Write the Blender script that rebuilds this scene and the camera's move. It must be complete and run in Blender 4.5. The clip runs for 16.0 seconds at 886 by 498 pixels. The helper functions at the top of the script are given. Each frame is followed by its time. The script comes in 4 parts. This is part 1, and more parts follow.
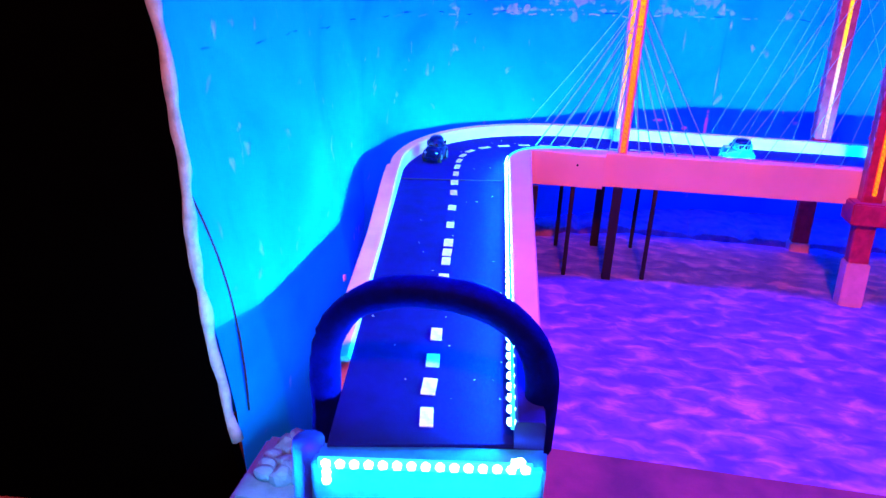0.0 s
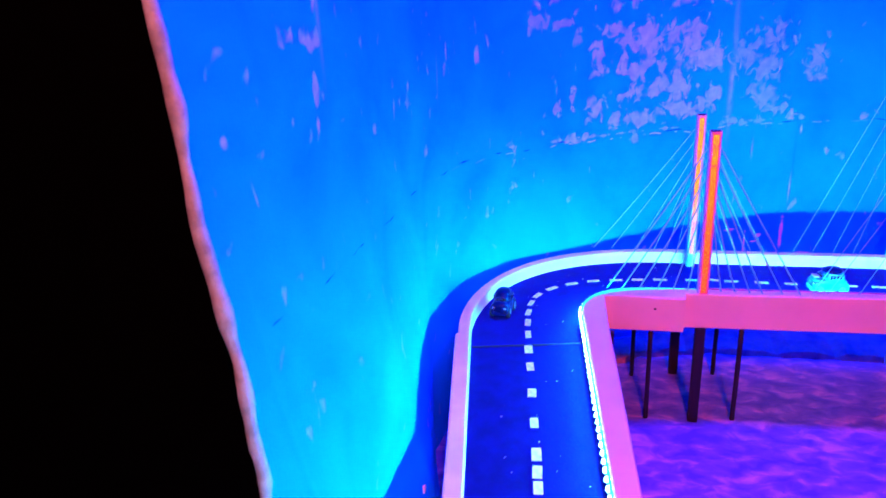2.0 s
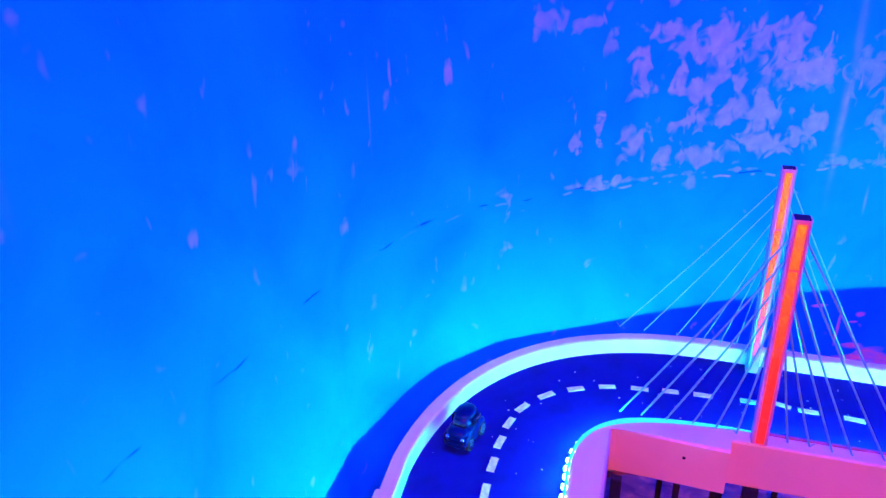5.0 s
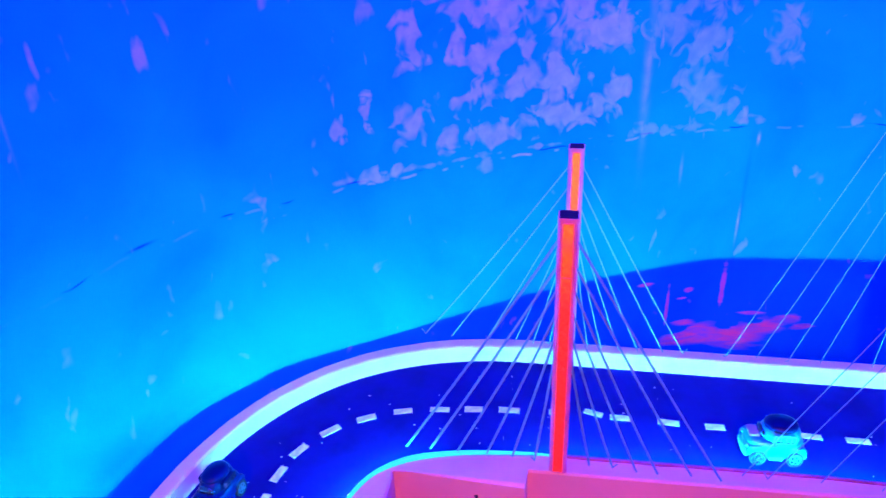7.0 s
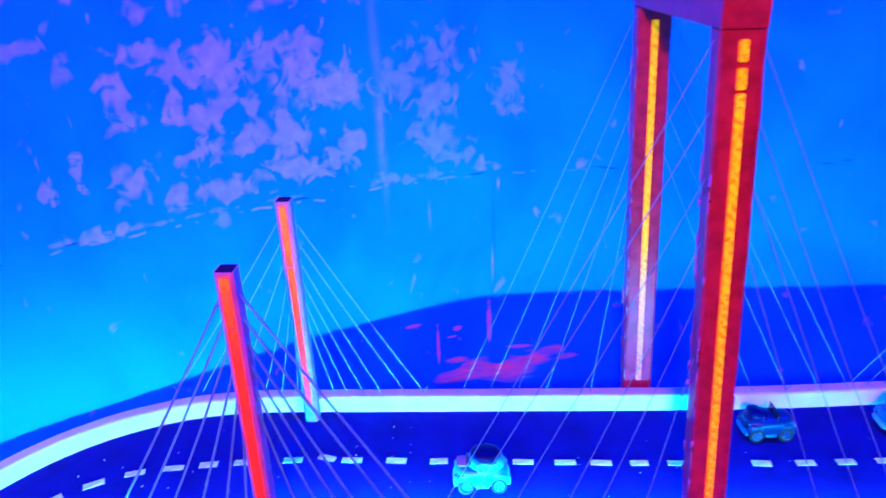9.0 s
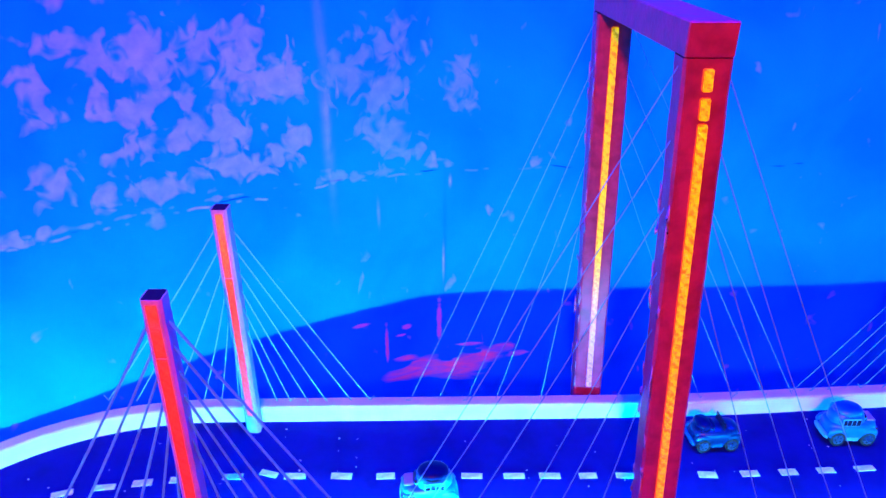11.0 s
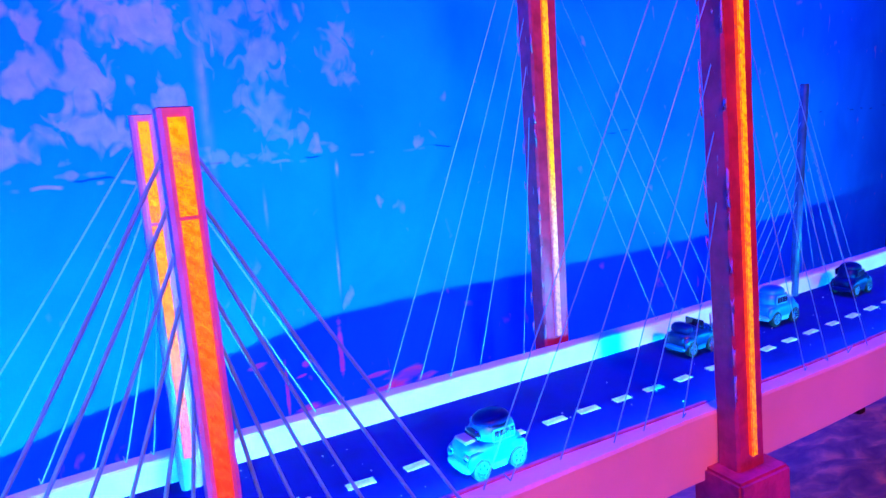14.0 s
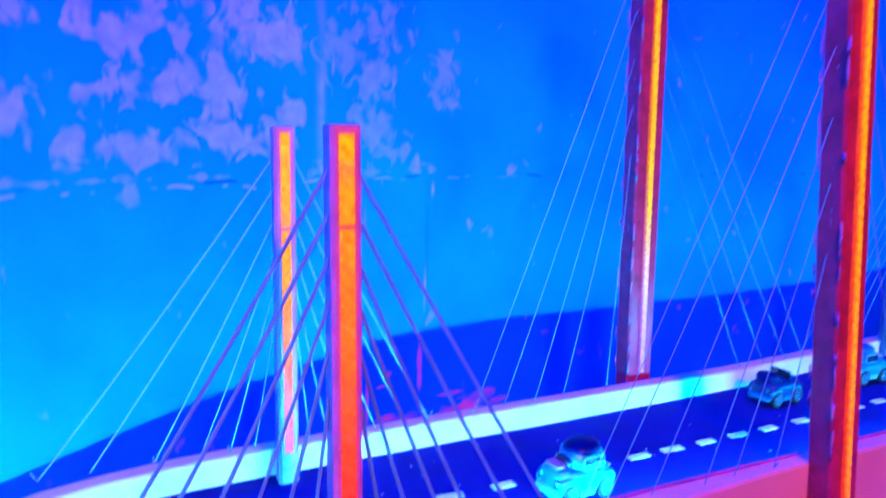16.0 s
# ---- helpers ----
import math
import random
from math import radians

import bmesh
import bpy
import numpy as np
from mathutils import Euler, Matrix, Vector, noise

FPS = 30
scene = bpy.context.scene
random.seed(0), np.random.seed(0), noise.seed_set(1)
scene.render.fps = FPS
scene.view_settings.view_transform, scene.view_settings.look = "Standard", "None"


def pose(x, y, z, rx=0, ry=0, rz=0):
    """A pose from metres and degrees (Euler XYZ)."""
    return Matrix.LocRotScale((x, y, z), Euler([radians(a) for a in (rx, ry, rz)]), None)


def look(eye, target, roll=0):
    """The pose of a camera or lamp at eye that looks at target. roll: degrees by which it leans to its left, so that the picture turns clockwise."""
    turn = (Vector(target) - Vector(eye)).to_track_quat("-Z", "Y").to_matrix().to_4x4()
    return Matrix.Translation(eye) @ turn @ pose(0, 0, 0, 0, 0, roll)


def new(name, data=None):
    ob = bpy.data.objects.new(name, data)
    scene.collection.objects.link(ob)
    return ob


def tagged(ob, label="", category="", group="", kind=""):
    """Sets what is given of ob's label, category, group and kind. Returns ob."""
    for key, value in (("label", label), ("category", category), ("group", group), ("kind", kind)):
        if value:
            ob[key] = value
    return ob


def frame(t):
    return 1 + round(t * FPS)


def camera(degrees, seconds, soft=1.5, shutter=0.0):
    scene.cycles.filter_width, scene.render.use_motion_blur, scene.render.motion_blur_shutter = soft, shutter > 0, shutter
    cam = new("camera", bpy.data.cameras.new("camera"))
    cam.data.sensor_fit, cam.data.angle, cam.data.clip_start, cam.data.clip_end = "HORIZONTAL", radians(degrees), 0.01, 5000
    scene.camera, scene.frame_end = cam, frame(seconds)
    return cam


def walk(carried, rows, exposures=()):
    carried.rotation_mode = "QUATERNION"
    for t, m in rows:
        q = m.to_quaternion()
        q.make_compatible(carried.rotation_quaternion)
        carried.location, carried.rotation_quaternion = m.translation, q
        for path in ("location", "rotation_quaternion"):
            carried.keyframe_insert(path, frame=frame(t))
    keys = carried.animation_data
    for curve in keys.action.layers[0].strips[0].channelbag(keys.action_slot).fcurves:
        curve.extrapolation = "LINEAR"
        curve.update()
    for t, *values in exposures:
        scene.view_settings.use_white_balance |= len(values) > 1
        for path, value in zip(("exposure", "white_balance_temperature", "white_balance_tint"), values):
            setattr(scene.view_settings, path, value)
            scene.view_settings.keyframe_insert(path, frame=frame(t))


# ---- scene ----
cam = camera(66.28, 16.0, soft=1.4, shutter=0.3)


def turned(yaw, pitch, roll):
    # yaw to the left from +y, pitch upwards, roll as look() has it
    return pose(0, 0, 0, 0, 0, yaw) @ pose(0, 0, 0, 90 + pitch) @ pose(0, 0, 0, 0, 0, roll)


PATH = [
    (0, pose(0.3660, -1.4894, 0.3532) @ turned(9.124, -22.585, 2.308)),
    (0.5, pose(0.3669, -1.4845, 0.4011) @ turned(10.254, -23.274, -3.725)),
    (1, pose(0.3353, -1.4621, 0.4253) @ turned(15.705, -22.262, -1.562)),
    (1.5, pose(0.3158, -1.4253, 0.4866) @ turned(15.973, -20.847, -2.799)),
    (2, pose(0.2950, -1.3625, 0.5366) @ turned(13.057, -19.168, -2.511)),
    (2.5, pose(0.3185, -1.2824, 0.5756) @ turned(10.899, -18.537, -0.982)),
    (3, pose(0.3592, -1.2032, 0.6254) @ turned(14.872, -17.680, 1.004)),
    (3.2, pose(0.3678, -1.1712, 0.6318) @ turned(18.617, -18.097, 0.830)),
    (5.3, pose(0.3821, -0.8593, 0.6030) @ turned(21.096, -25.018, -1.852)),
    (5.5, pose(0.3857, -0.8367, 0.6132) @ turned(20.113, -25.720, -1.427)),
    (6, pose(0.4056, -0.7807, 0.6133) @ turned(18.478, -25.848, -2.483)),
    (6.5, pose(0.4525, -0.7274, 0.5979) @ turned(14.239, -26.800, -3.359)),
    (7, pose(0.5112, -0.6800, 0.5822) @ turned(12.727, -27.163, -2.825)),
    (7.5, pose(0.5629, -0.6575, 0.5763) @ turned(11.417, -25.962, -2.655)),
    (8, pose(0.6358, -0.6520, 0.5730) @ turned(9.104, -26.273, -2.237)),
    (8.5, pose(0.7010, -0.6506, 0.5752) @ turned(6.632, -25.171, -1.403)),
    (9, pose(0.7481, -0.6738, 0.5909) @ turned(4.120, -23.745, -2.235)),
    (9.2, pose(0.7636, -0.6880, 0.6069) @ turned(2.919, -23.039, -2.527)),
    (11.3, pose(0.7440, -0.6073, 0.6269) @ turned(-2.064, -28.675, 1.784)),
    (11.5, pose(0.7247, -0.6015, 0.6012) @ turned(-4.084, -29.560, 3.203)),
    (12, pose(0.6585, -0.5672, 0.5567) @ turned(-4.948, -26.538, -0.395)),
    (12.5, pose(0.5817, -0.5265, 0.4625) @ turned(-11.831, -26.671, -8.443)),
    (13, pose(0.5404, -0.5035, 0.3774) @ turned(-22.105, -20.827, -5.459)),
    (13.5, pose(0.4864, -0.4965, 0.3343) @ turned(-23.976, -13.059, -2.766)),
    (14, pose(0.4456, -0.5120, 0.3131) @ turned(-28.478, -11.400, -3.039)),
    (14.5, pose(0.4043, -0.5165, 0.3332) @ turned(-28.762, -5.833, -1.578)),
    (15, pose(0.3831, -0.5270, 0.3541) @ turned(-28.146, -2.555, -0.098)),
    (15.5, pose(0.3768, -0.5283, 0.3746) @ turned(-28.381, -3.464, -0.280)),
    (16, pose(0.3885, -0.5079, 0.3170) @ turned(-24.263, -9.302, 1.278)),
]
walk(cam, PATH, exposures=((0, 0.24), (1, 0.24), (2, 0.1), (3, -0.05), (8.5, -0.1), (11.5, -0.05), (12.5, 0.1), (14, -0.02), (15, -0.14), (16, -0.1)))

# ---- light ----
world = bpy.data.worlds.new("world")
world.use_nodes = True
scene.world = world
world.node_tree.nodes["Background"].inputs[0].default_value = (0.01, 0.03, 1.0, 1)
world.node_tree.nodes["Background"].inputs[1].default_value = 0.05

LED_COLOUR = (0.0, 0.34, 1.0)
LED_PER_METRE = 11.2
RED_LAMP = 46.0
BLUE_LAMP = 185.0


def area_lamp(name, m, sx, sy, watts, colour):
    lamp = bpy.data.lights.new(name, "AREA")
    lamp.shape, lamp.size, lamp.size_y, lamp.energy, lamp.color = "RECTANGLE", sx, sy, watts, colour
    ob = new(name, lamp)
    ob.matrix_world = m
    return ob


def strip_lamp(a, b, way, watts):
    # a thin lamp from a to b that shines along way
    a, b, way = Vector(a), Vector(b), Vector(way).normalized()
    x = (b - a).normalized()
    z = -(way - way.dot(x) * x).normalized()
    y = z.cross(x)
    m = Matrix((x, y, z)).transposed().to_4x4()
    m.translation = (a + b) / 2
    return area_lamp("led_light", m, (b - a).length, 0.006, watts, LED_COLOUR)


area_lamp("red_lamp", look((0.56, -1.90, 1.32), (0.72, 0, 0.05)), 0.16, 0.16, RED_LAMP, (1.0, 0.11, 0.15))
area_lamp("blue_lamp", look((0.9, 0.0, 1.8), (0.9, 0.0, 0.0)), 2.3, 0.4, BLUE_LAMP, (0.0, 0.007, 1.0))


# ---- materials ----
def material(name, base, rough=0.6, metal=0.0, vary=0.15, scale=40.0, bump=0.15, fine=400.0, tint=None, emit=None, coat=0.0, shine=0.4):
    m = bpy.data.materials.new(name)
    m.use_nodes = True
    n, l = m.node_tree.nodes, m.node_tree.links
    p = n["Principled BSDF"]
    p.inputs["Roughness"].default_value, p.inputs["Metallic"].default_value = rough, metal
    p.inputs["Coat Weight"].default_value = coat
    p.inputs["Specular IOR Level"].default_value = shine
    at = n.new("ShaderNodeTexCoord")
    big = n.new("ShaderNodeTexNoise")
    big.inputs["Scale"].default_value, big.inputs["Detail"].default_value = scale, 5.0
    small = n.new("ShaderNodeTexNoise")
    small.inputs["Scale"].default_value, small.inputs["Detail"].default_value = fine, 3.0
    l.new(at.outputs["Object"], big.inputs["Vector"])
    l.new(at.outputs["Object"], small.inputs["Vector"])
    ramp = n.new("ShaderNodeValToRGB")
    other = tint or tuple(c * (1 - 2 * vary) for c in base)
    ramp.color_ramp.elements[0].position, ramp.color_ramp.elements[0].color = 0.32, (*other, 1)
    ramp.color_ramp.elements[1].position, ramp.color_ramp.elements[1].color = 0.62, (*base, 1)
    l.new(big.outputs["Fac"], ramp.inputs[0])
    mix = n.new("ShaderNodeMix")
    mix.data_type, mix.blend_type = "RGBA", "MULTIPLY"
    mix.inputs[0].default_value = vary
    l.new(ramp.outputs[0], mix.inputs[6])
    l.new(small.outputs["Color"], mix.inputs[7])
    l.new(mix.outputs[2], p.inputs["Base Color"])
    rr = n.new("ShaderNodeMapRange")
    rr.inputs[3].default_value, rr.inputs[4].default_value = max(rough - 0.12, 0.03), min(rough + 0.15, 1.0)
    l.new(big.outputs["Fac"], rr.inputs[0])
    l.new(rr.outputs[0], p.inputs["Roughness"])
    if bump:
        b = n.new("ShaderNodeBump")
        b.inputs["Strength"].default_value, b.inputs["Distance"].default_value = bump, 0.001
        l.new(small.outputs["Fac"], b.inputs["Height"])
        l.new(b.outputs[0], p.inputs["Normal"])
    if emit:
        p.inputs["Emission Color"].default_value = (*emit[:3], 1)
        p.inputs["Emission Strength"].default_value = emit[3]
    return m


asphalt = material("asphalt", (0.006, 0.007, 0.135), 0.85, shine=0.06, vary=0.14, scale=25, bump=0.3, fine=700)
asphalt_new = material("asphalt_new", (0.004, 0.006, 0.12), 0.85, shine=0.06, vary=0.14, scale=30, bump=0.3, fine=700)
white_paint = material("white_paint", (0.80, 0.79, 0.78), 0.5, vary=0.08, scale=18, bump=0.12)
marking = material("marking", (0.88, 0.86, 0.82), 0.5, vary=0.2, scale=160, bump=0.3, fine=900)
girder_paint = material("girder_paint", (0.88, 0.72, 0.50), 0.45, vary=0.06, scale=9, bump=0.1)
lip_paint = material("lip_paint", (0.6, 0.18, 0.22), 0.5, vary=0.2, scale=60)
pier_paint = material("pier_paint", (0.015, 0.015, 0.02), 0.6, vary=0.2)
pylon_pink = material("pylon_pink", (0.85, 0.36, 0.48), 0.35, vary=0.12, scale=45, bump=0.2)
pylon_red = material("pylon_red", (0.58, 0.045, 0.12), 0.34, vary=0.2, scale=60, bump=0.35, fine=200)
pylon_dark = material("pylon_dark", (0.02, 0.11, 0.24), 0.35, vary=0.2, scale=60, bump=0.3)
cap_paint = material("cap_paint", (0.02, 0.004, 0.03), 0.6, shine=0.1)
base_paint = material("base_paint", (0.8, 0.55, 0.58), 0.5, vary=0.1)
cable_wire = material("cable_wire", (0.13, 0.66, 0.68), 0.4, vary=0.1)
tube_black = material("tube_black", (0.0, 0.004, 0.22), 0.75, shine=0.03, vary=0.2, scale=80, bump=0.3)
cloth_black = material("cloth_black", (0.0006, 0.0006, 0.0006), 1.0, vary=0.1, bump=0.0, shine=0.0)
rope_cream = material("rope_cream", (0.34, 0.62, 0.56), 0.8, vary=0.2, scale=70, bump=0.5)
cream = material("cream", (0.08, 0.09, 0.12), 0.7, vary=0.2, scale=70, bump=0.4)
board_red = material("board_red", (0.30, 0.09, 0.07), 0.5, vary=0.25, scale=15, bump=0.2)
room_dark = material("room_dark", (0.012, 0.012, 0.015), 0.9, vary=0.1, bump=0.0)
car_teal = material("car_teal", (0.0, 0.12, 0.29), 0.35, vary=0.12, scale=120, bump=0.0, coat=0.1)
car_grey = material("car_grey", (0.0, 0.014, 0.075), 0.3, vary=0.08, bump=0.0, coat=0.1)
car_black = material("car_black", (0.0006, 0.004, 0.06), 0.3, vary=0.1, bump=0.0, shine=0.12)
car_pink = material("car_pink", (0.35, 0.25, 0.45), 0.3, vary=0.1, bump=0.0)
tyre_black = material("tyre_black", (0.015, 0.015, 0.016), 0.8)
chrome = material("chrome", (0.45, 0.62, 0.70), 0.25, metal=1.0, vary=0.05, bump=0.0)
glass_dark = material("glass_dark", (0.01, 0.012, 0.03), 0.08, vary=0.05, bump=0.0, coat=0.5)
white_trim = material("white_trim", (0.06, 0.36, 0.52), 0.35, vary=0.05, bump=0.0)
led_case = material("led_case", (0.03, 0.42, 0.8), 0.4, vary=0.05, bump=0.0, emit=(0.02, 0.62, 1.0, 1.4))
led_glow = material("led_glow", (0.7, 0.9, 1.0), 0.3, vary=0.0, bump=0.0, emit=(0.30, 0.85, 1.0, 14.0))
glue_clear = material("glue_clear", (0.62, 0.34, 0.40), 0.12, vary=0.1, bump=0.0, coat=0.6)
wire_dark = material("wire_dark", (0.02, 0.02, 0.03), 0.5)
flake = material("flake", (0.75, 0.75, 0.78), 0.6)
chip_paint = material("chip_paint", (0.45, 0.62, 0.40), 0.8, vary=0.4, scale=120, bump=0.6, fine=250)
fixture_brown = material("fixture_brown", (0.10, 0.02, 0.015), 0.6)


def light_strip_material(name, top, low, z0, z1, strength, least=0.4):
    # a glowing strip like twisted cord: its colour blends by height from low to top
    m = bpy.data.materials.new(name)
    m.use_nodes = True
    n, l = m.node_tree.nodes, m.node_tree.links
    p = n["Principled BSDF"]
    geo = n.new("ShaderNodeNewGeometry")
    cut = n.new("ShaderNodeSeparateXYZ")
    l.new(geo.outputs["Position"], cut.inputs[0])
    rng = n.new("ShaderNodeMapRange")
    rng.inputs[1].default_value, rng.inputs[2].default_value = z0, z1
    l.new(cut.outputs["Z"], rng.inputs[0])
    wave = n.new("ShaderNodeTexWave")
    wave.bands_direction = "DIAGONAL"
    wave.inputs["Scale"].default_value, wave.inputs["Distortion"].default_value = 60.0, 5.0
    wave.inputs["Detail Scale"].default_value = 6.0
    l.new(geo.outputs["Position"], wave.inputs["Vector"])
    ramp = n.new("ShaderNodeValToRGB")
    ramp.color_ramp.elements[0].color, ramp.color_ramp.elements[1].color = (*low, 1), (*top, 1)
    l.new(rng.outputs[0], ramp.inputs[0])
    dim = n.new("ShaderNodeMapRange")
    dim.inputs[3].default_value, dim.inputs[4].default_value = least * strength, 1.05 * strength
    specks = n.new("ShaderNodeTexNoise")
    specks.inputs["Scale"].default_value, specks.inputs["Detail"].default_value = 330.0, 3.0
    l.new(geo.outputs["Position"], specks.inputs["Vector"])
    blend = n.new("ShaderNodeMath")
    blend.operation = "MULTIPLY_ADD"
    l.new(wave.outputs["Fac"], blend.inputs[0])
    blend.inputs[1].default_value = 0.55
    hard = n.new("ShaderNodeMapRange")
    hard.inputs[1].default_value, hard.inputs[2].default_value = 0.42, 0.57
    hard.inputs[3].default_value, hard.inputs[4].default_value = 0.0, 0.5
    l.new(specks.outputs["Fac"], hard.inputs[0])
    l.new(hard.outputs[0], blend.inputs[2])
    l.new(blend.outputs[0], dim.inputs[0])
    l.new(ramp.outputs[0], p.inputs["Base Color"])
    l.new(ramp.outputs[0], p.inputs["Emission Color"])
    l.new(dim.outputs[0], p.inputs["Emission Strength"])
    b = n.new("ShaderNodeBump")
    b.inputs["Strength"].default_value, b.inputs["Distance"].default_value = 0.6, 0.001
    l.new(wave.outputs["Fac"], b.inputs["Height"])
    l.new(b.outputs[0], p.inputs["Normal"])
    return m


strip_low = light_strip_material("strip_low", (1.0, 0.68, 0.0), (1.0, 0.40, 0.0), 0.10, 0.33, 1.0)
# far strips turn pink and lavender low down: the deck LEDs' reflection, painted in
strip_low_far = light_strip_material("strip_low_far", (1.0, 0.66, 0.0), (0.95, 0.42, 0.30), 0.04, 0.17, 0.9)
# ledge colours: the redder sheen of the low strips from above, painted on
strip_red = light_strip_material("strip_red", (1.0, 0.02, 0.05), (0.95, 0.012, 0.04), 0.05, 0.33, 0.95)
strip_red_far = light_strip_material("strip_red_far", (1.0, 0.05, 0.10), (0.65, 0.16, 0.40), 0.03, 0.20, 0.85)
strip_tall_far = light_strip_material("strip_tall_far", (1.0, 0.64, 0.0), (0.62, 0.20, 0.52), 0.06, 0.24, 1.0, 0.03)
strip_tall = light_strip_material("strip_tall", (1.0, 0.64, 0.0), (1.0, 0.40, 0.0), 0.0, 0.40, 1.05, 0.08)
# flank colours: the strip's redder sheen from aside, put into the colour
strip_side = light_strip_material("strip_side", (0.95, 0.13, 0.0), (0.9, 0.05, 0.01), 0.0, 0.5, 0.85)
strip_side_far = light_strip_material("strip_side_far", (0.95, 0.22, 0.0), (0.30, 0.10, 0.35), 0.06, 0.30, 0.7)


def wall_material():
    # blue wash over plaster, flaked off in patches above the crack line and low down
    m = bpy.data.materials.new("blue_plaster")
    m.use_nodes = True
    n, l = m.node_tree.nodes, m.node_tree.links
    p = n["Principled BSDF"]
    uv = n.new("ShaderNodeTexCoord")
    cut = n.new("ShaderNodeSeparateXYZ")
    l.new(uv.outputs["UV"], cut.inputs[0])

    def math(op, a, b=None, c=None):
        k = n.new("ShaderNodeMath")
        k.operation = op
        for i, v in enumerate((a, b, c)):
            if v is None:
                continue
            if isinstance(v, (int, float)):
                k.inputs[i].default_value = v
            else:
                l.new(v, k.inputs[i])
        return k.outputs[0]

    def blob(u0, v0, su, sv):
        a = math("DIVIDE", math("SUBTRACT", cut.outputs["X"], u0), su)
        b = math("DIVIDE", math("SUBTRACT", cut.outputs["Y"], v0), sv)
        d = math("ADD", math("MULTIPLY", a, a), math("MULTIPLY", b, b))
        return math("POWER", 2.718, math("MULTIPLY", d, -1.0))

    def noise_at(scale, detail, distort, stretch=(1, 1, 1)):
        mp = n.new("ShaderNodeMapping")
        mp.inputs["Scale"].default_value = stretch
        l.new(uv.outputs["UV"], mp.inputs["Vector"])
        k = n.new("ShaderNodeTexNoise")
        k.inputs["Scale"].default_value, k.inputs["Detail"].default_value = scale, detail
        k.inputs["Distortion"].default_value = distort
        l.new(mp.outputs[0], k.inputs["Vector"])
        return k.outputs["Fac"]

    def smooth(v, a, b):
        k = n.new("ShaderNodeMapRange")
        k.interpolation_type = "SMOOTHSTEP"
        k.inputs[1].default_value, k.inputs[2].default_value = a, b
        l.new(v, k.inputs[0])
        return k.outputs[0]

    def worn(name):
        k = n.new("ShaderNodeAttribute")
        k.attribute_name = name
        return k.outputs["Fac"]

    flakes = noise_at(23, 2.4, 0.35, (1.25, 1, 1))
    long_flakes = noise_at(20, 2.0, 0.4, (2.2, 0.8, 1))
    ragged = noise_at(36, 1.6, 0.9, (1.15, 1, 1))
    # flakes lost from the upper coat: large ones, then thin worn ones beside them
    bold, faint = worn("flake_near"), worn("flake_worn")
    rough_rim = math("MULTIPLY", math("SUBTRACT", ragged, 0.5), 4.2)
    bold_on = math("SUBTRACT", 1.0, smooth(math("ADD", bold, rough_rim), 0.58, 1.38))
    faint_on = math("MULTIPLY", math("SUBTRACT", 1.0, smooth(math("ADD", faint, rough_rim), 0.45, 1.35)), 0.62)
    scatter = math("MULTIPLY", blob(-0.55, 0.46, 0.40, 0.12), 0.34)
    stain = math("ADD", math("MULTIPLY", blob(-1.015, 0.515, 0.036, 0.017), 1.5), math("MULTIPLY", blob(-0.975, 0.555, 0.010, 0.045), 1.5))
    stain_low = math("MULTIPLY", blob(-0.995, 0.45, 0.008, 0.032), 1.3)
    for u0, v0, su, sv, k in ((-1.168, 0.514, 0.013, 0.012, 1.2), (-1.180, 0.441, 0.008, 0.009, 1.3), (-1.054, 0.440, 0.005, 0.012, 1.3), (-1.118, 0.462, 0.005, 0.016, 1.0), (-1.10, 0.455, 0.005, 0.016, 1.1), (-1.238, 0.374, 0.006, 0.005, 1.1), (-0.93, 0.56, 0.012, 0.02, 1.0), (-0.90, 0.46, 0.006, 0.012, 1.1), (-0.88, 0.45, 0.006, 0.012, 1.1), (-0.89, 0.615, 0.03, 0.016, 1.1), (-1.12, 0.58, 0.008, 0.02, 0.9)):
        stain_low = math("ADD", stain_low, math("MULTIPLY", blob(u0, v0, su, sv), k))
    high = math("MULTIPLY", blob(0.02, 0.585, 0.26, 0.055), 1.25)
    crack = math("MULTIPLY", blob(0.05, 0.272, 0.30, 0.005), 0.9)
    total = None
    for extra in (stain, stain_low, high, crack):
        step = math("MULTIPLY", extra, 0.20)
        total = step if total is None else math("ADD", total, step)
    bare = smooth(math("ADD", flakes, total), 0.665, 0.80)
    bare_long = smooth(math("ADD", long_flakes, math("MULTIPLY", scatter, 0.25)), 0.72, 0.82)
    bare = math("MAXIMUM", math("MAXIMUM", bare, bare_long), math("MAXIMUM", bold_on, faint_on))
    bare = math("MULTIPLY", bare, math("ADD", 0.42, math("MULTIPLY", noise_at(17, 3.0, 0.2), 0.54)))
    # a long drip stain down the flaked patch and a faint joint beside the masts
    drip = math("MULTIPLY", blob(0.252, 0.40, 0.006, 0.12), smooth(noise_at(30, 3.0, 0.6, (1.0, 0.25, 1)), 0.30, 0.60))
    seam_v = math("MULTIPLY", blob(-0.968, 0.56, 0.004, 0.06), 0.25)
    chips = math("ADD", math("ADD", blob(0.428, 0.105, 0.0016, 0.022), blob(0.438, 0.245, 0.002, 0.007)), math("ADD", math("MULTIPLY", blob(0.322, 0.205, 0.0022, 0.016), 0.5), math("MULTIPLY", blob(-0.543, 0.434, 0.0015, 0.03), 0.3)))
    bare = math("MAXIMUM", math("MAXIMUM", bare, math("MULTIPLY", drip, 0.62)), math("MAXIMUM", seam_v, chips))
    wash = noise_at(6, 4.0, 0.5, (1.05, 0.9, 1))
    grain = noise_at(260, 3.0, 0.0)
    ramp = n.new("ShaderNodeValToRGB")
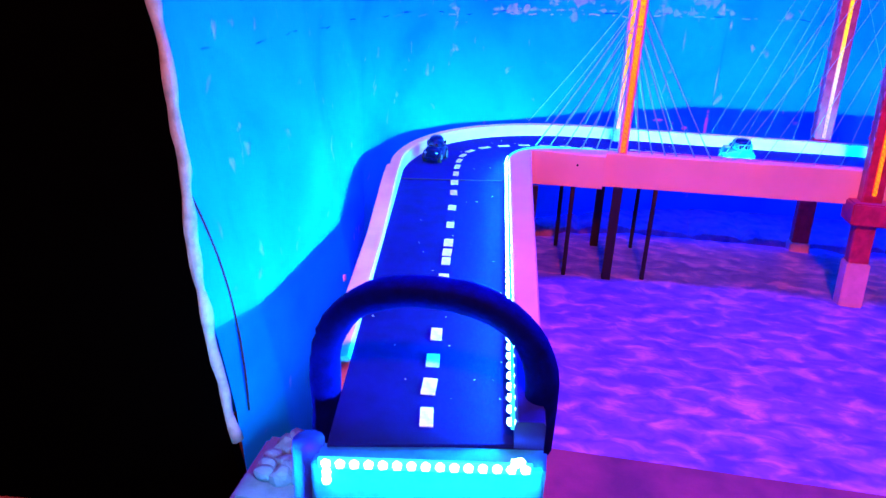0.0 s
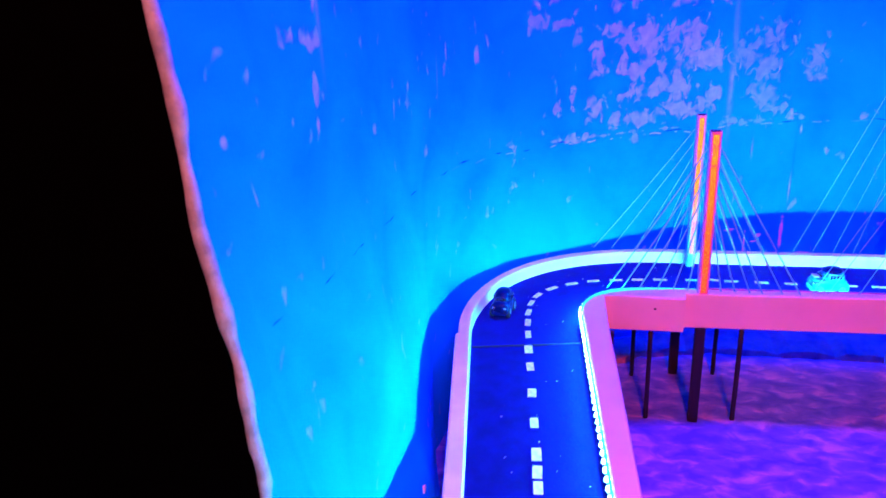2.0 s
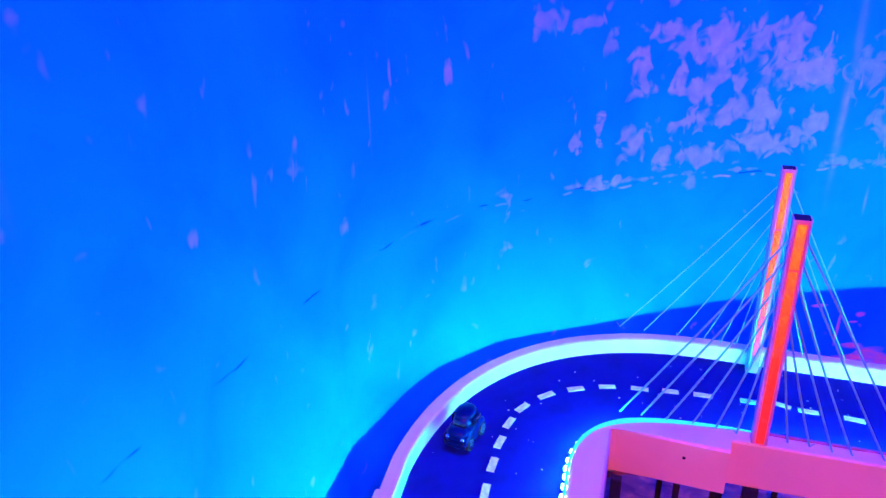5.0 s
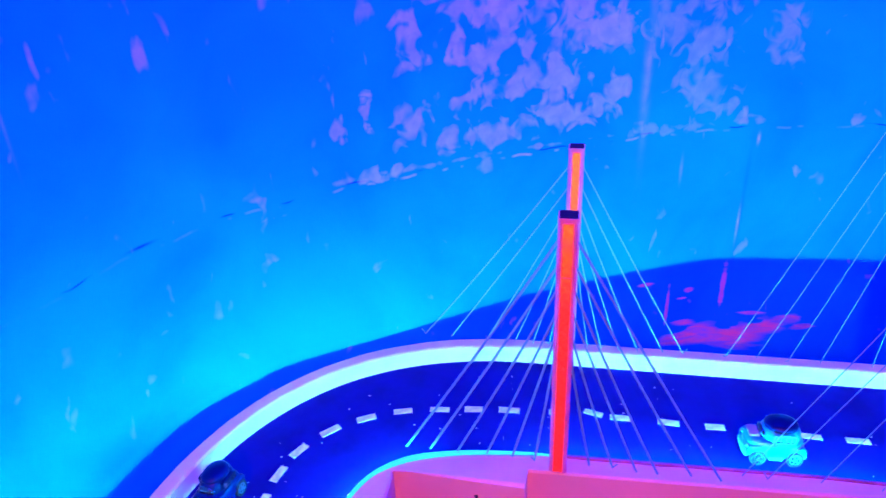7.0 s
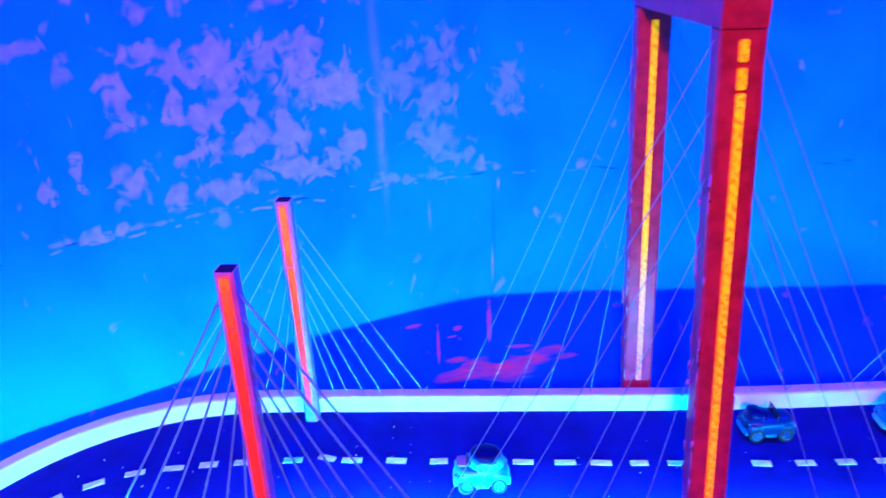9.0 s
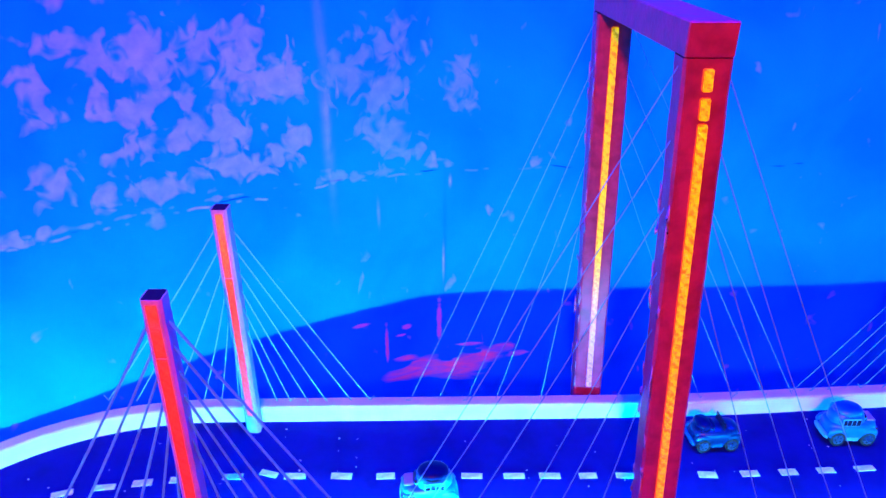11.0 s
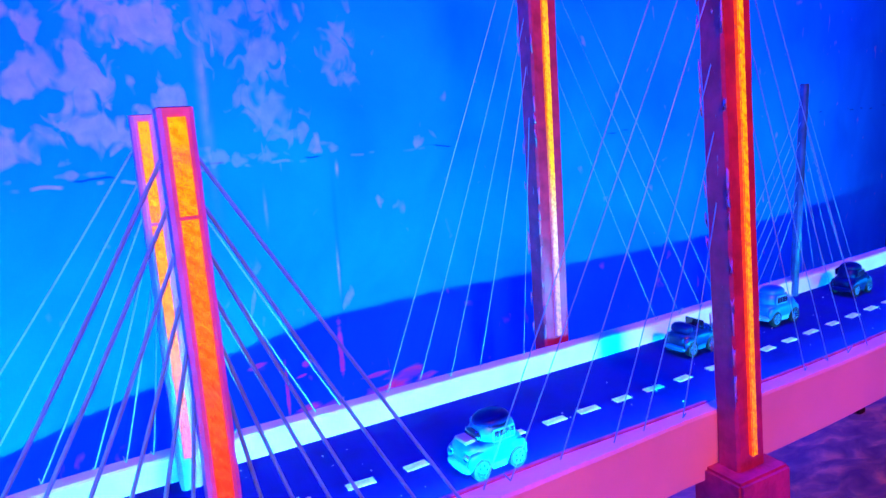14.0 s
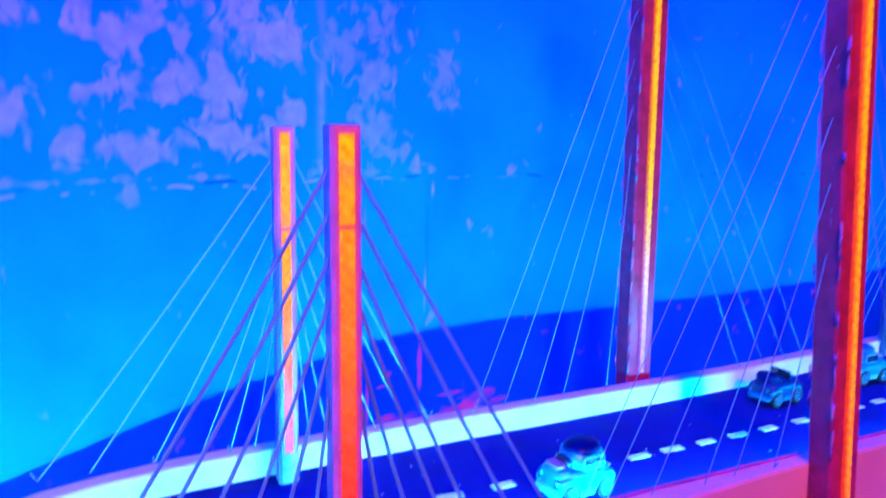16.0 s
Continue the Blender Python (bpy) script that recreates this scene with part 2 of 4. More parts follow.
    ramp.color_ramp.elements[0].position, ramp.color_ramp.elements[0].color = 0.28, (0.0, 0.30, 0.72, 1)
    ramp.color_ramp.elements[1].position, ramp.color_ramp.elements[1].color = 0.72, (0.002, 0.46, 0.82, 1)
    l.new(wash, ramp.inputs[0])
    plaster = n.new("ShaderNodeValToRGB")
    plaster.color_ramp.elements[0].position, plaster.color_ramp.elements[0].color = 0.3, (0.24, 0.38, 0.62, 1)
    plaster.color_ramp.elements[1].position, plaster.color_ramp.elements[1].color = 0.7, (0.43, 0.53, 0.77, 1)
    l.new(noise_at(60, 4.0, 0.3), plaster.inputs[0])
    # thin dark cracks along the joint of the two coats
    wander = math("ADD", cut.outputs["Y"], math("MULTIPLY", noise_at(9, 3.0, 0.0, (1, 0, 1)), 0.03))
    line_d = math("ABSOLUTE", math("SUBTRACT", wander, 0.281))
    line_on = smooth(noise_at(14, 2.0, 0.0, (1, 0, 1)), 0.52, 0.62)
    line = math("MULTIPLY", math("SUBTRACT", 1.0, smooth(line_d, 0.0004, 0.0018)), math("MULTIPLY", line_on, 0.75))
    gash = math("MULTIPLY", blob(-0.445, 0.268, 0.014, 0.0018), 0.9)
    joint = math("MULTIPLY", blob(0.430, 0.13, 0.003, 0.10), 0.22)
    dark = math("MINIMUM", math("ADD", math("ADD", line, joint), gash), 0.9)
    # pale lifted lips just under the cracks
    lip_d = math("ABSOLUTE", math("SUBTRACT", wander, 0.2765))
    lip_on = math("MULTIPLY", smooth(noise_at(24, 2.0, 0.0, (1, 0, 1)), 0.50, 0.58), 1.0)
    lip_line = math("MULTIPLY", math("SUBTRACT", 1.0, smooth(lip_d, 0.0006, 0.0026)), lip_on)
    lip_line = math("MULTIPLY", lip_line, math("MULTIPLY", blob(0.08, 0.275, 0.34, 0.05), 0.9))
    bare = math("MAXIMUM", bare, lip_line)
    wash_mix = n.new("ShaderNodeMix")
    wash_mix.data_type = "RGBA"
    l.new(dark, wash_mix.inputs[0])
    l.new(ramp.outputs[0], wash_mix.inputs[6])
    wash_mix.inputs[7].default_value = (0.0, 0.05, 0.25, 1)
    mix = n.new("ShaderNodeMix")
    mix.data_type = "RGBA"
    l.new(bare, mix.inputs[0])
    l.new(wash_mix.outputs[2], mix.inputs[6])
    l.new(plaster.outputs[0], mix.inputs[7])
    # old pink paint shows through low on the wall
    under = n.new("ShaderNodeMix")
    under.data_type = "RGBA"
    hull = worn("old_paint")
    dabs = None
    for u0, v0, su, sv in ((0.283, 0.010, 0.014, 0.004), (0.363, -0.013, 0.008, 0.005), (0.353, -0.027, 0.009, 0.002), (0.327, -0.041, 0.003, 0.036), (0.421, -0.012, 0.0045, 0.042)):
        spot = blob(u0, v0, su, sv)
        dabs = spot if dabs is None else math("MAXIMUM", dabs, spot)
    streaks = noise_at(34, 4.0, 0.6, (0.5, 2.2, 1))
    hull_on = math("SUBTRACT", 1.0, smooth(math("ADD", hull, math("MULTIPLY", math("SUBTRACT", streaks, 0.5), 1.4)), 0.65, 1.25))
    hull_on = math("MULTIPLY", hull_on, math("ADD", 0.24, math("MULTIPLY", smooth(streaks, 0.32, 0.66), 0.66)))
    dabs_on = math("MULTIPLY", smooth(math("ADD", dabs, math("MULTIPLY", math("SUBTRACT", streaks, 0.5), 0.9)), 0.25, 0.75), 0.55)
    l.new(math("MAXIMUM", hull_on, dabs_on), under.inputs[0])
    l.new(mix.outputs[2], under.inputs[6])
    under.inputs[7].default_value = (0.85, 0.34, 0.42, 1)
    l.new(under.outputs[2], p.inputs["Base Color"])
    p.inputs["Roughness"].default_value = 0.8
    p.inputs["Specular IOR Level"].default_value = 0.03
    b = n.new("ShaderNodeBump")
    b.inputs["Strength"].default_value, b.inputs["Distance"].default_value = 0.35, 0.002
    height = math("SUBTRACT", math("ADD", math("MULTIPLY", grain, 0.25), math("MULTIPLY", wash, 0.5)), math("MULTIPLY", bare, 0.5))
    l.new(height, b.inputs["Height"])
    l.new(b.outputs[0], p.inputs["Normal"])
    return m


def water_material():
    m = bpy.data.materials.new("painted_water")
    m.use_nodes = True
    n, l = m.node_tree.nodes, m.node_tree.links
    p = n["Principled BSDF"]
    at = n.new("ShaderNodeTexCoord")
    mp = n.new("ShaderNodeMapping")
    mp.inputs["Scale"].default_value = (1.0, 1.7, 1)
    l.new(at.outputs["Object"], mp.inputs["Vector"])
    k = n.new("ShaderNodeTexNoise")
    k.inputs["Scale"].default_value, k.inputs["Detail"].default_value, k.inputs["Distortion"].default_value = 21, 4, 0.45
    l.new(mp.outputs[0], k.inputs["Vector"])
    ramp = n.new("ShaderNodeValToRGB")
    e = ramp.color_ramp.elements
    e[0].position, e[0].color = 0.36, (0.11, 0.10, 0.42, 1)
    e[1].position, e[1].color = 0.70, (0.66, 0.38, 0.60, 1)
    mid = ramp.color_ramp.elements.new(0.52)
    mid.color = (0.24, 0.18, 0.50, 1)
    l.new(k.outputs["Fac"], ramp.inputs[0])
    l.new(ramp.outputs[0], p.inputs["Base Color"])
    p.inputs["Roughness"].default_value = 0.35
    b = n.new("ShaderNodeBump")
    b.inputs["Strength"].default_value, b.inputs["Distance"].default_value = 0.8, 0.008
    l.new(k.outputs["Fac"], b.inputs["Height"])
    l.new(b.outputs[0], p.inputs["Normal"])
    return m


plaster_wall, sea = wall_material(), water_material()


# ---- mesh helpers ----
def mesh_of(name, bm, mat, smooth=False):
    bmesh.ops.recalc_face_normals(bm, faces=bm.faces)
    me = bpy.data.meshes.new(name)
    bm.to_mesh(me)
    bm.free()
    me.materials.append(mat)
    if smooth:
        for f in me.polygons:
            f.use_smooth = True
    return me


def part(name, bm, mat, parent=None, label="", smooth=False):
    ob = new(name, mesh_of(name, bm, mat, smooth) if isinstance(bm, bmesh.types.BMesh) else bm)
    ob.parent = parent
    if label:
        ob["label"] = label
    return ob


def empty(name, at=(0, 0, 0), **tags):
    ob = new(name)
    ob.location = at
    return tagged(ob, **tags)


def block(x0, x1, y0, y1, z0, z1, bevel=0.0, bm=None):
    bm = bm or bmesh.new()
    made = bmesh.ops.create_cube(bm, size=1)["verts"]
    bmesh.ops.scale(bm, vec=(x1 - x0, y1 - y0, z1 - z0), verts=made)
    bmesh.ops.translate(bm, vec=((x0 + x1) / 2, (y0 + y1) / 2, (z0 + z1) / 2), verts=made)
    if bevel:
        edges = {e for v in made for e in v.link_edges}
        bmesh.ops.bevel(bm, geom=list(edges), offset=bevel, segments=2, affect="EDGES")
    return bm


def tube(points, radius, sides=8, bm=None, closed=True, wobble=0.0):
    bm = bm or bmesh.new()
    pts = [Vector(p) for p in points]
    rings = []
    for i, p in enumerate(pts):
        d = (pts[min(i + 1, len(pts) - 1)] - pts[max(i - 1, 0)]).normalized()
        side = d.cross(Vector((0.31, 0.17, 0.93)))
        side = side.normalized() if side.length > 0.05 else d.cross(Vector((1, 0, 0))).normalized()
        up = d.cross(side)
        r = radius * (1 + wobble * (noise.noise(p * 30)))
        rings.append([bm.verts.new(p + r * (math.cos(a) * side + math.sin(a) * up)) for a in (2 * math.pi * k / sides for k in range(sides))])
    for a, b in zip(rings, rings[1:]):
        for k in range(sides):
            bm.faces.new((a[k], a[(k + 1) % sides], b[(k + 1) % sides], b[k]))
    if closed:
        bm.faces.new(rings[0])
        bm.faces.new(rings[-1])
    return bm


def swept(rows, bm=None, ends=True):
    # rows: for each station a closed ring of points
    bm = bm or bmesh.new()
    rings = [[bm.verts.new(p) for p in ring] for ring in rows]
    for a, b in zip(rings, rings[1:]):
        for k in range(len(a)):
            bm.faces.new((a[k], a[(k + 1) % len(a)], b[(k + 1) % len(a)], b[k]))
    if ends:
        bm.faces.new(rings[0])
        bm.faces.new(rings[-1])
    return bm


def bezier(p0, p1, p2, p3, count):
    out = []
    for i in range(count):
        t = i / (count - 1)
        out.append(Vector(p0) * (1 - t) ** 3 + Vector(p1) * 3 * t * (1 - t) ** 2 + Vector(p2) * 3 * t * t * (1 - t) + Vector(p3) * t**3)
    return out


def drift(x):
    # the far end of the deck swings towards the wall
    return 0.075 * (math.sqrt((x - 1.12) ** 2 + 0.01) + x - 1.12) / 2 - 0.0003


# ---- the room ----
WATER_Z, LIP_Z, RAIL_Z, SOFFIT_Z = -0.25, 0.022, 0.025, -0.048

plan = [(-0.013, -0.918), (-0.010, -0.86), (-0.002, -0.65), (0.012, -0.36), (0.028, -0.22), (0.053, -0.115), (0.10, -0.035), (0.145, 0.02), (0.299, 0.135), (0.372, 0.185),
        (0.497, 0.258), (0.69, 0.352), (0.79, 0.372), (1.0, 0.385), (1.4, 0.40), (1.9, 0.46), (2.6, 0.62)]


def smooth_line(points, per):
    out = []
    p = [Vector(q) for q in points]
    p = [2 * p[0] - p[1]] + p + [2 * p[-1] - p[-2]]
    for i in range(1, len(p) - 2):
        for k in range(per):
            t = k / per
            a, b, c, d = p[i - 1], p[i], p[i + 1], p[i + 2]
            out.append(0.5 * (2 * b + (c - a) * t + (2 * a - 5 * b + 4 * c - d) * t * t + (3 * b - a - 3 * c + d) * t**3))
    out.append(p[-2])
    return out


def edge_x(z):
    # the screen's edge leans out towards its foot
    return float(np.interp(z, (-0.25, -0.10, -0.035, 0.06, 0.17, 0.28, 0.39, 0.56, 1.0), (0.075, 0.053, 0.042, 0.032, 0.031, 0.024, 0.011, 0.001, -0.02))) + 0.003 * noise.noise(Vector((z * 14, 1, 0)))


def foot_lean(z, y):
    # the plaster coves forward towards its foot beside the deck's leg
    return float(np.interp(z, (-0.27, -0.1, 0.05, 0.2, 0.4), (0.11, 0.092, 0.060, 0.025, 0.0)) * np.interp(y, (-0.92, -0.86, -0.6, -0.3), (0.7, 1.0, 1.0, 0.0)))


# worn patches of the wall: along it, height, half length, half height
FLAKES = ((-0.056, 0.488, 0.020, 0.011), (-0.015, 0.474, 0.022, 0.018), (0.034, 0.460, 0.035, 0.030), (0.097, 0.474, 0.021, 0.022), (-0.092, 0.443, 0.013, 0.021),
            (-0.087, 0.409, 0.015, 0.011), (-0.026, 0.418, 0.011, 0.020), (0.010, 0.402, 0.017, 0.026), (0.001, 0.356, 0.018, 0.014), (-0.030, 0.350, 0.013, 0.011),
            (0.067, 0.408, 0.010, 0.018), (-0.091, 0.330, 0.019, 0.019), (-0.185, 0.337, 0.007, 0.016), (-0.150, 0.351, 0.006, 0.020), (-0.041, 0.301, 0.015, 0.019),
            (0.020, 0.301, 0.030, 0.014), (-0.149, 0.272, 0.026, 0.007), (0.068, 0.360, 0.026, 0.018), (0.121, 0.357, 0.042, 0.022), (0.123, 0.310, 0.051, 0.014),
            (0.150, 0.451, 0.030, 0.044), (0.190, 0.421, 0.037, 0.024), (0.113, 0.412, 0.013, 0.036), (0.206, 0.337, 0.023, 0.022))
WORN = ((0.281, 0.423, 0.029, 0.034), (0.353, 0.453, 0.033, 0.025), (0.340, 0.383, 0.030, 0.028), (0.341, 0.329, 0.031, 0.029), (0.453, 0.391, 0.018, 0.028),
            (0.378, 0.295, 0.018, 0.011), (-0.183, 0.506, 0.021, 0.009), (-0.143, 0.482, 0.008, 0.013), (-0.237, 0.510, 0.020, 0.018), (-0.290, 0.245, 0.011, 0.005),
            (-0.196, 0.411, 0.005, 0.006), (0.009, 0.262, 0.011, 0.010), (0.286, 0.273, 0.040, 0.008), (0.425, 0.277, 0.022, 0.005))
OLD_PAINT = ((0.352, -0.111, 0.031, 0.011), (0.393, -0.103, 0.039, 0.019), (0.451, -0.110, 0.051, 0.024), (0.493, -0.090, 0.036, 0.017), (0.533, -0.070, 0.020, 0.009),
            (0.562, -0.088, 0.020, 0.005), (0.362, -0.076, 0.023, 0.005), (0.470, -0.062, 0.032, 0.003))
PAINT_GAPS = ((0.437, -0.083, 0.017, 0.008), (0.351, -0.091, 0.031, 0.004), (0.483, -0.075, 0.023, 0.003))


def patch_field(at, patches, wander, scale, stretch):
    # 0 in the middle of a patch, 1 at its rim; the rims wander
    off = np.array([noise.noise_vector(Vector((u * scale * stretch, v * scale / stretch, 0.7)))[:2] for u, v in at]) * wander
    p = at + off
    field = np.full(len(at), 9.0)
    for u0, v0, su, sv in patches:
        field = np.minimum(field, np.hypot((p[:, 0] - u0) / su, (p[:, 1] - v0) / sv))
    return field


def build_wall():
    line = smooth_line(plan, 36)
    heights = [-0.27 + 0.03 * k for k in range(5)] + [-0.145 + 0.006 * k for k in range(135)] + [0.68 + 0.03 * k for k in range(24)]
    bm = bmesh.new()
    uv = bm.loops.layers.uv.new("UVMap")
    run = [0.0]
    for a, b in zip(line, line[1:]):
        run.append(run[-1] + (b - a).length)
    zero = min(range(len(line)), key=lambda i: (line[i] - Vector((0.372, 0.185))).length)
    run = [r - run[zero] for r in run]
    grid, back = [], []
    for i, q in enumerate(line):
        d = (line[min(i + 1, len(line) - 1)] - line[max(i - 1, 0)]).normalized()
        out = Vector((-d.y, d.x))
        col, far = [], []
        for z in heights:
            wave = 0.004 * noise.noise(Vector((run[i] * 4, z * 4, 0)))
            s = q + out * wave
            s.x += foot_lean(z, q.y)
            col.append(bm.verts.new((s.x, s.y, z)))
            s = q + out * 0.03
            far.append(bm.verts.new((s.x, s.y, z)))
        grid.append(col)
        back.append(far)
    where = {}
    for i, col in enumerate(grid):
        for j, v in enumerate(col):
            where[v] = where[back[i][j]] = (run[i], heights[j])
    last = len(heights) - 1
    for i in range(len(grid) - 1):
        for j in range(last):
            bm.faces.new((grid[i][j], grid[i + 1][j], grid[i + 1][j + 1], grid[i][j + 1]))
        bm.faces.new((back[i][0], back[i + 1][0], back[i + 1][last], back[i][last]))
        bm.faces.new((grid[i][last], grid[i + 1][last], back[i + 1][last], back[i][last]))
    for f in bm.faces:
        f.smooth = True
        for lp in f.loops:
            lp[uv].uv = where[lp.vert]
    at = np.array([where[v] for v in bm.verts])
    ob = part("wall_north", bm, plaster_wall)
    gaps = patch_field(at, PAINT_GAPS, 0.006, 45, 0.6)
    fields = {"flake_near": patch_field(at, FLAKES, 0.009, 55, 1.0), "flake_worn": patch_field(at, WORN, 0.009, 45, 1.0),
              "old_paint": patch_field(at, OLD_PAINT, 0.006, 45, 0.6) + 2.0 * np.clip(1.15 - gaps, 0, 1)}
    for name, field in fields.items():
        ob.data.attributes.new(name, "FLOAT", "POINT").data.foreach_set("value", field.astype(np.float32))
    tagged(ob, "curved blue-washed plaster backdrop wall with flaked patches", "wall", kind="structure")
    # the ledge that runs round the wall
    rows = []
    rnd = random.Random(4)
    for i, q in enumerate(line):
        if q.x > 0.62:
            break
        d = (line[min(i + 1, len(line) - 1)] - line[max(i - 1, 0)]).normalized()
        nrm = Vector((d.y, -d.x))
        deep = 0.007 + 0.0015 * noise.noise(Vector((i * 0.14, 0, 3)))
        a, b = q - nrm * 0.004, q + nrm * deep
        z = 0.612 + 0.002 * noise.noise(Vector((i * 0.085, 5, 0)))
        rows.append([(a.x, a.y, z), (b.x, b.y, z + 0.001), (b.x, b.y, z + 0.009), (a.x, a.y, z + 0.012)])
    led = part("wall_ledge", swept(rows), plaster_wall)
    for name in fields:
        led.data.attributes.new(name, "FLOAT", "POINT").data.foreach_set("value", np.full(len(led.data.vertices), 9.0, np.float32))
    tagged(led, "thin blue-washed plaster ledge along the backdrop wall", "trim", kind="structure")
    return line, run


WALL, RUN = build_wall()

bm = bmesh.new()
NX, NY = 90, 60
rows = [[bm.verts.new((-0.1 + 2.9 * i / NX, -0.78 + 1.5 * j / NY,
                       WATER_Z + 0.006 * noise.noise(Vector((i * 0.42, j * 0.55, 0))) + 0.003 * noise.noise(Vector((i * 1.1, j * 1.2, 4))))) for i in range(NX + 1)] for j in range(NY + 1)]
for a, b in zip(rows, rows[1:]):
    for i in range(NX):
        bm.faces.new((a[i], a[i + 1], b[i + 1], b[i]))
tagged(part("water", bm, sea, smooth=True), "rippled purple-blue painted water of the model bay", "water", kind="structure")

# a low strip of shore where the water meets the wall
rnd = random.Random(8)
line = smooth_line([(0.30, 0.075), (0.5, 0.17), (0.8, 0.19), (1.1, 0.20), (1.5, 0.27), (2.3, 0.45)], 12)
rows = []
for i, q in enumerate(line):
    w = 0.03 + 0.02 * noise.noise(Vector((i * 0.35, 2, 0)))
    h = 0.012 + 0.012 * noise.noise(Vector((i * 0.6, 7, 0)))
    rows.append([(q.x, q.y - w, WATER_Z - 0.02), (q.x, q.y - w * 0.5, WATER_Z + h), (q.x, q.y + 0.03, WATER_Z + h + 0.008), (q.x, q.y + 0.30, WATER_Z + 0.01), (q.x, q.y + 0.3, WATER_Z - 0.02)])
shore_paint = material("shore_paint", (0.55, 0.22, 0.30), 0.7, vary=0.35, scale=30, bump=0.5, fine=150, tint=(0.12, 0.08, 0.25))
tagged(part("shore", swept(rows), shore_paint), "uneven reddish shore strip at the water's edge", "shore", kind="structure")

tagged(part("front_board", block(-0.6, 2.9, -1.35, -0.735, -0.30, -0.232, 0.006), board_red), "dark red-brown wooden board before the water", "board", kind="structure")
tagged(part("wall_south", block(-2.6, 4.2, -2.9, -2.8, -0.9, 2.4), room_dark), "unlit dark wall of the room", "wall", kind="structure")
tagged(part("wall_east", block(4.2, 4.3, -2.9, 2.0, -0.9, 2.4), room_dark), "unlit dark wall of the room", "wall", kind="structure")
tagged(part("wall_west", block(-2.7, -2.6, -2.9, 2.0, -0.9, 2.4), room_dark), "unlit dark wall of the room", "wall", kind="structure")
tagged(part("wall_back", block(-2.6, 4.2, 1.9, 2.0, -0.9, 2.4), room_dark), "unlit dark wall of the room", "wall", kind="structure")
tagged(part("floor", block(-2.7, 4.3, -2.9, 2.0, -1.0, -0.9), room_dark), "unlit dark floor of the room", "floor", kind="structure")
tagged(part("ceiling", block(-2.7, 4.3, -2.9, 2.0, 2.4, 2.5), room_dark), "unlit dark ceiling of the room", "ceiling", kind="structure")


# ---- the black screen at the end of the wall ----
def build_screen():
    top = empty("screen", (0.03, -0.93, -0.25), label="matt black cloth screen with a cream rope edge", category="screen")
    bm = bmesh.new()
    zs = [-0.25 + 0.03 * k for k in range(44)]
    rows = [[(edge_x(z) - 0.003, -0.925, z), (edge_x(z) - 0.003, -0.94, z), (-1.2, -1.06, z), (-1.2, -1.04, z)] for z in zs]
    body = part("cloth", swept(rows), cloth_black, top)
    body.matrix_parent_inverse = top.matrix_basis.inverted()
    rope = part("rope_edge", tube([(edge_x(z) + 0.001 + 0.0022 * noise.noise(Vector((z * 26, 3, 0))), -0.933 + 0.003 * noise.noise(Vector((z * 9, 0, 6))), z) for z in [-0.13 + 0.012 * k for k in range(94)]], 0.0062, 8, wobble=0.55), rope_cream, top, "lumpy cream rope edging", True)
    rope.matrix_parent_inverse = top.matrix_basis.inverted()


build_screen()
wire = tube(bezier((0.018, -0.920, 0.165), (0.048, -0.914, 0.09), (0.066, -0.914, 0.03), (0.068, -0.918, -0.10), 21), 0.0012, 6)
tagged(part("loose_wire", wire, wire_dark, smooth=True), "thin dark wire hanging beside the rope edge", "wire")
tagged(part("plaster_ledge", block(0.112, 0.178, -1.06, -0.965, -0.235, -0.086, 0.006), cream), "rough grey plaster block between screen and deck", "block")
rub = bmesh.new()
rnd = random.Random(3)
for k in range(16):
    at = Vector((0.122 + rnd.random() * 0.045, -1.03 + rnd.random() * 0.05, -0.083 + rnd.random() * 0.005))
    made = bmesh.ops.create_icosphere(rub, subdivisions=2, radius=0.005 + 0.008 * rnd.random())["verts"]
    for v in made:
        v.co = at + v.co * (1 + 0.5 * noise.noise(v.co * 90 + at * 40))
tagged(part("plaster_rubble", rub, cream), "small heap of crumbled plaster at the screen's foot", "rubble", kind="stuff")

# ---- the bridge deck ----
N_LEG, N_CURVE, N_MAIN = 26, 30, 70
leg_t = [i / N_LEG for i in range(N_LEG)]
main_x = [0.45 + 1.65 * (i / N_MAIN) for i in range(1, N_MAIN + 1)]
V2 = lambda x, y: Vector((x, y))
outer = [V2(0.212, -1.072).lerp(V2(0.092, -0.29), t) for t in leg_t] + bezier((0.092, -0.29), (0.08, -0.08), (0.20, 0.092), (0.45, 0.098), N_CURVE) + [V2(x, 0.098 + 0.012 * min(1, (x - 0.45) / 0.8) + drift(x)) for x in main_x]
inner = [V2(0.358, -1.040).lerp(V2(0.285, -0.25), t) for t in leg_t] + bezier((0.285, -0.25), (0.272, -0.14), (0.34, -0.115), (0.47, -0.100), N_CURVE) + [V2(x + 0.02 * (1 - (x - 0.45) / 1.65), -0.100 + 0.012 * min(1, (x - 0.45) / 0.3) + drift(x)) for x in main_x]
corner = V2(0.322, -0.147)
girder = [V2(0.382, -1.036).lerp(V2(0.327, -0.25), t) for t in leg_t]
for k in range(N_CURVE):
    t = k / (N_CURVE - 1)
    girder.append(V2(0.327, -0.25).lerp(corner, t / 0.35) if t < 0.35 else corner.lerp(V2(0.468, -0.149), (t - 0.35) / 0.65))
girder += [V2(x + 0.02 * (1 - (x - 0.45) / 1.65), -0.126 + 0.021 * min(1, (x - 0.45) / 0.45) + drift(x)) for x in main_x]


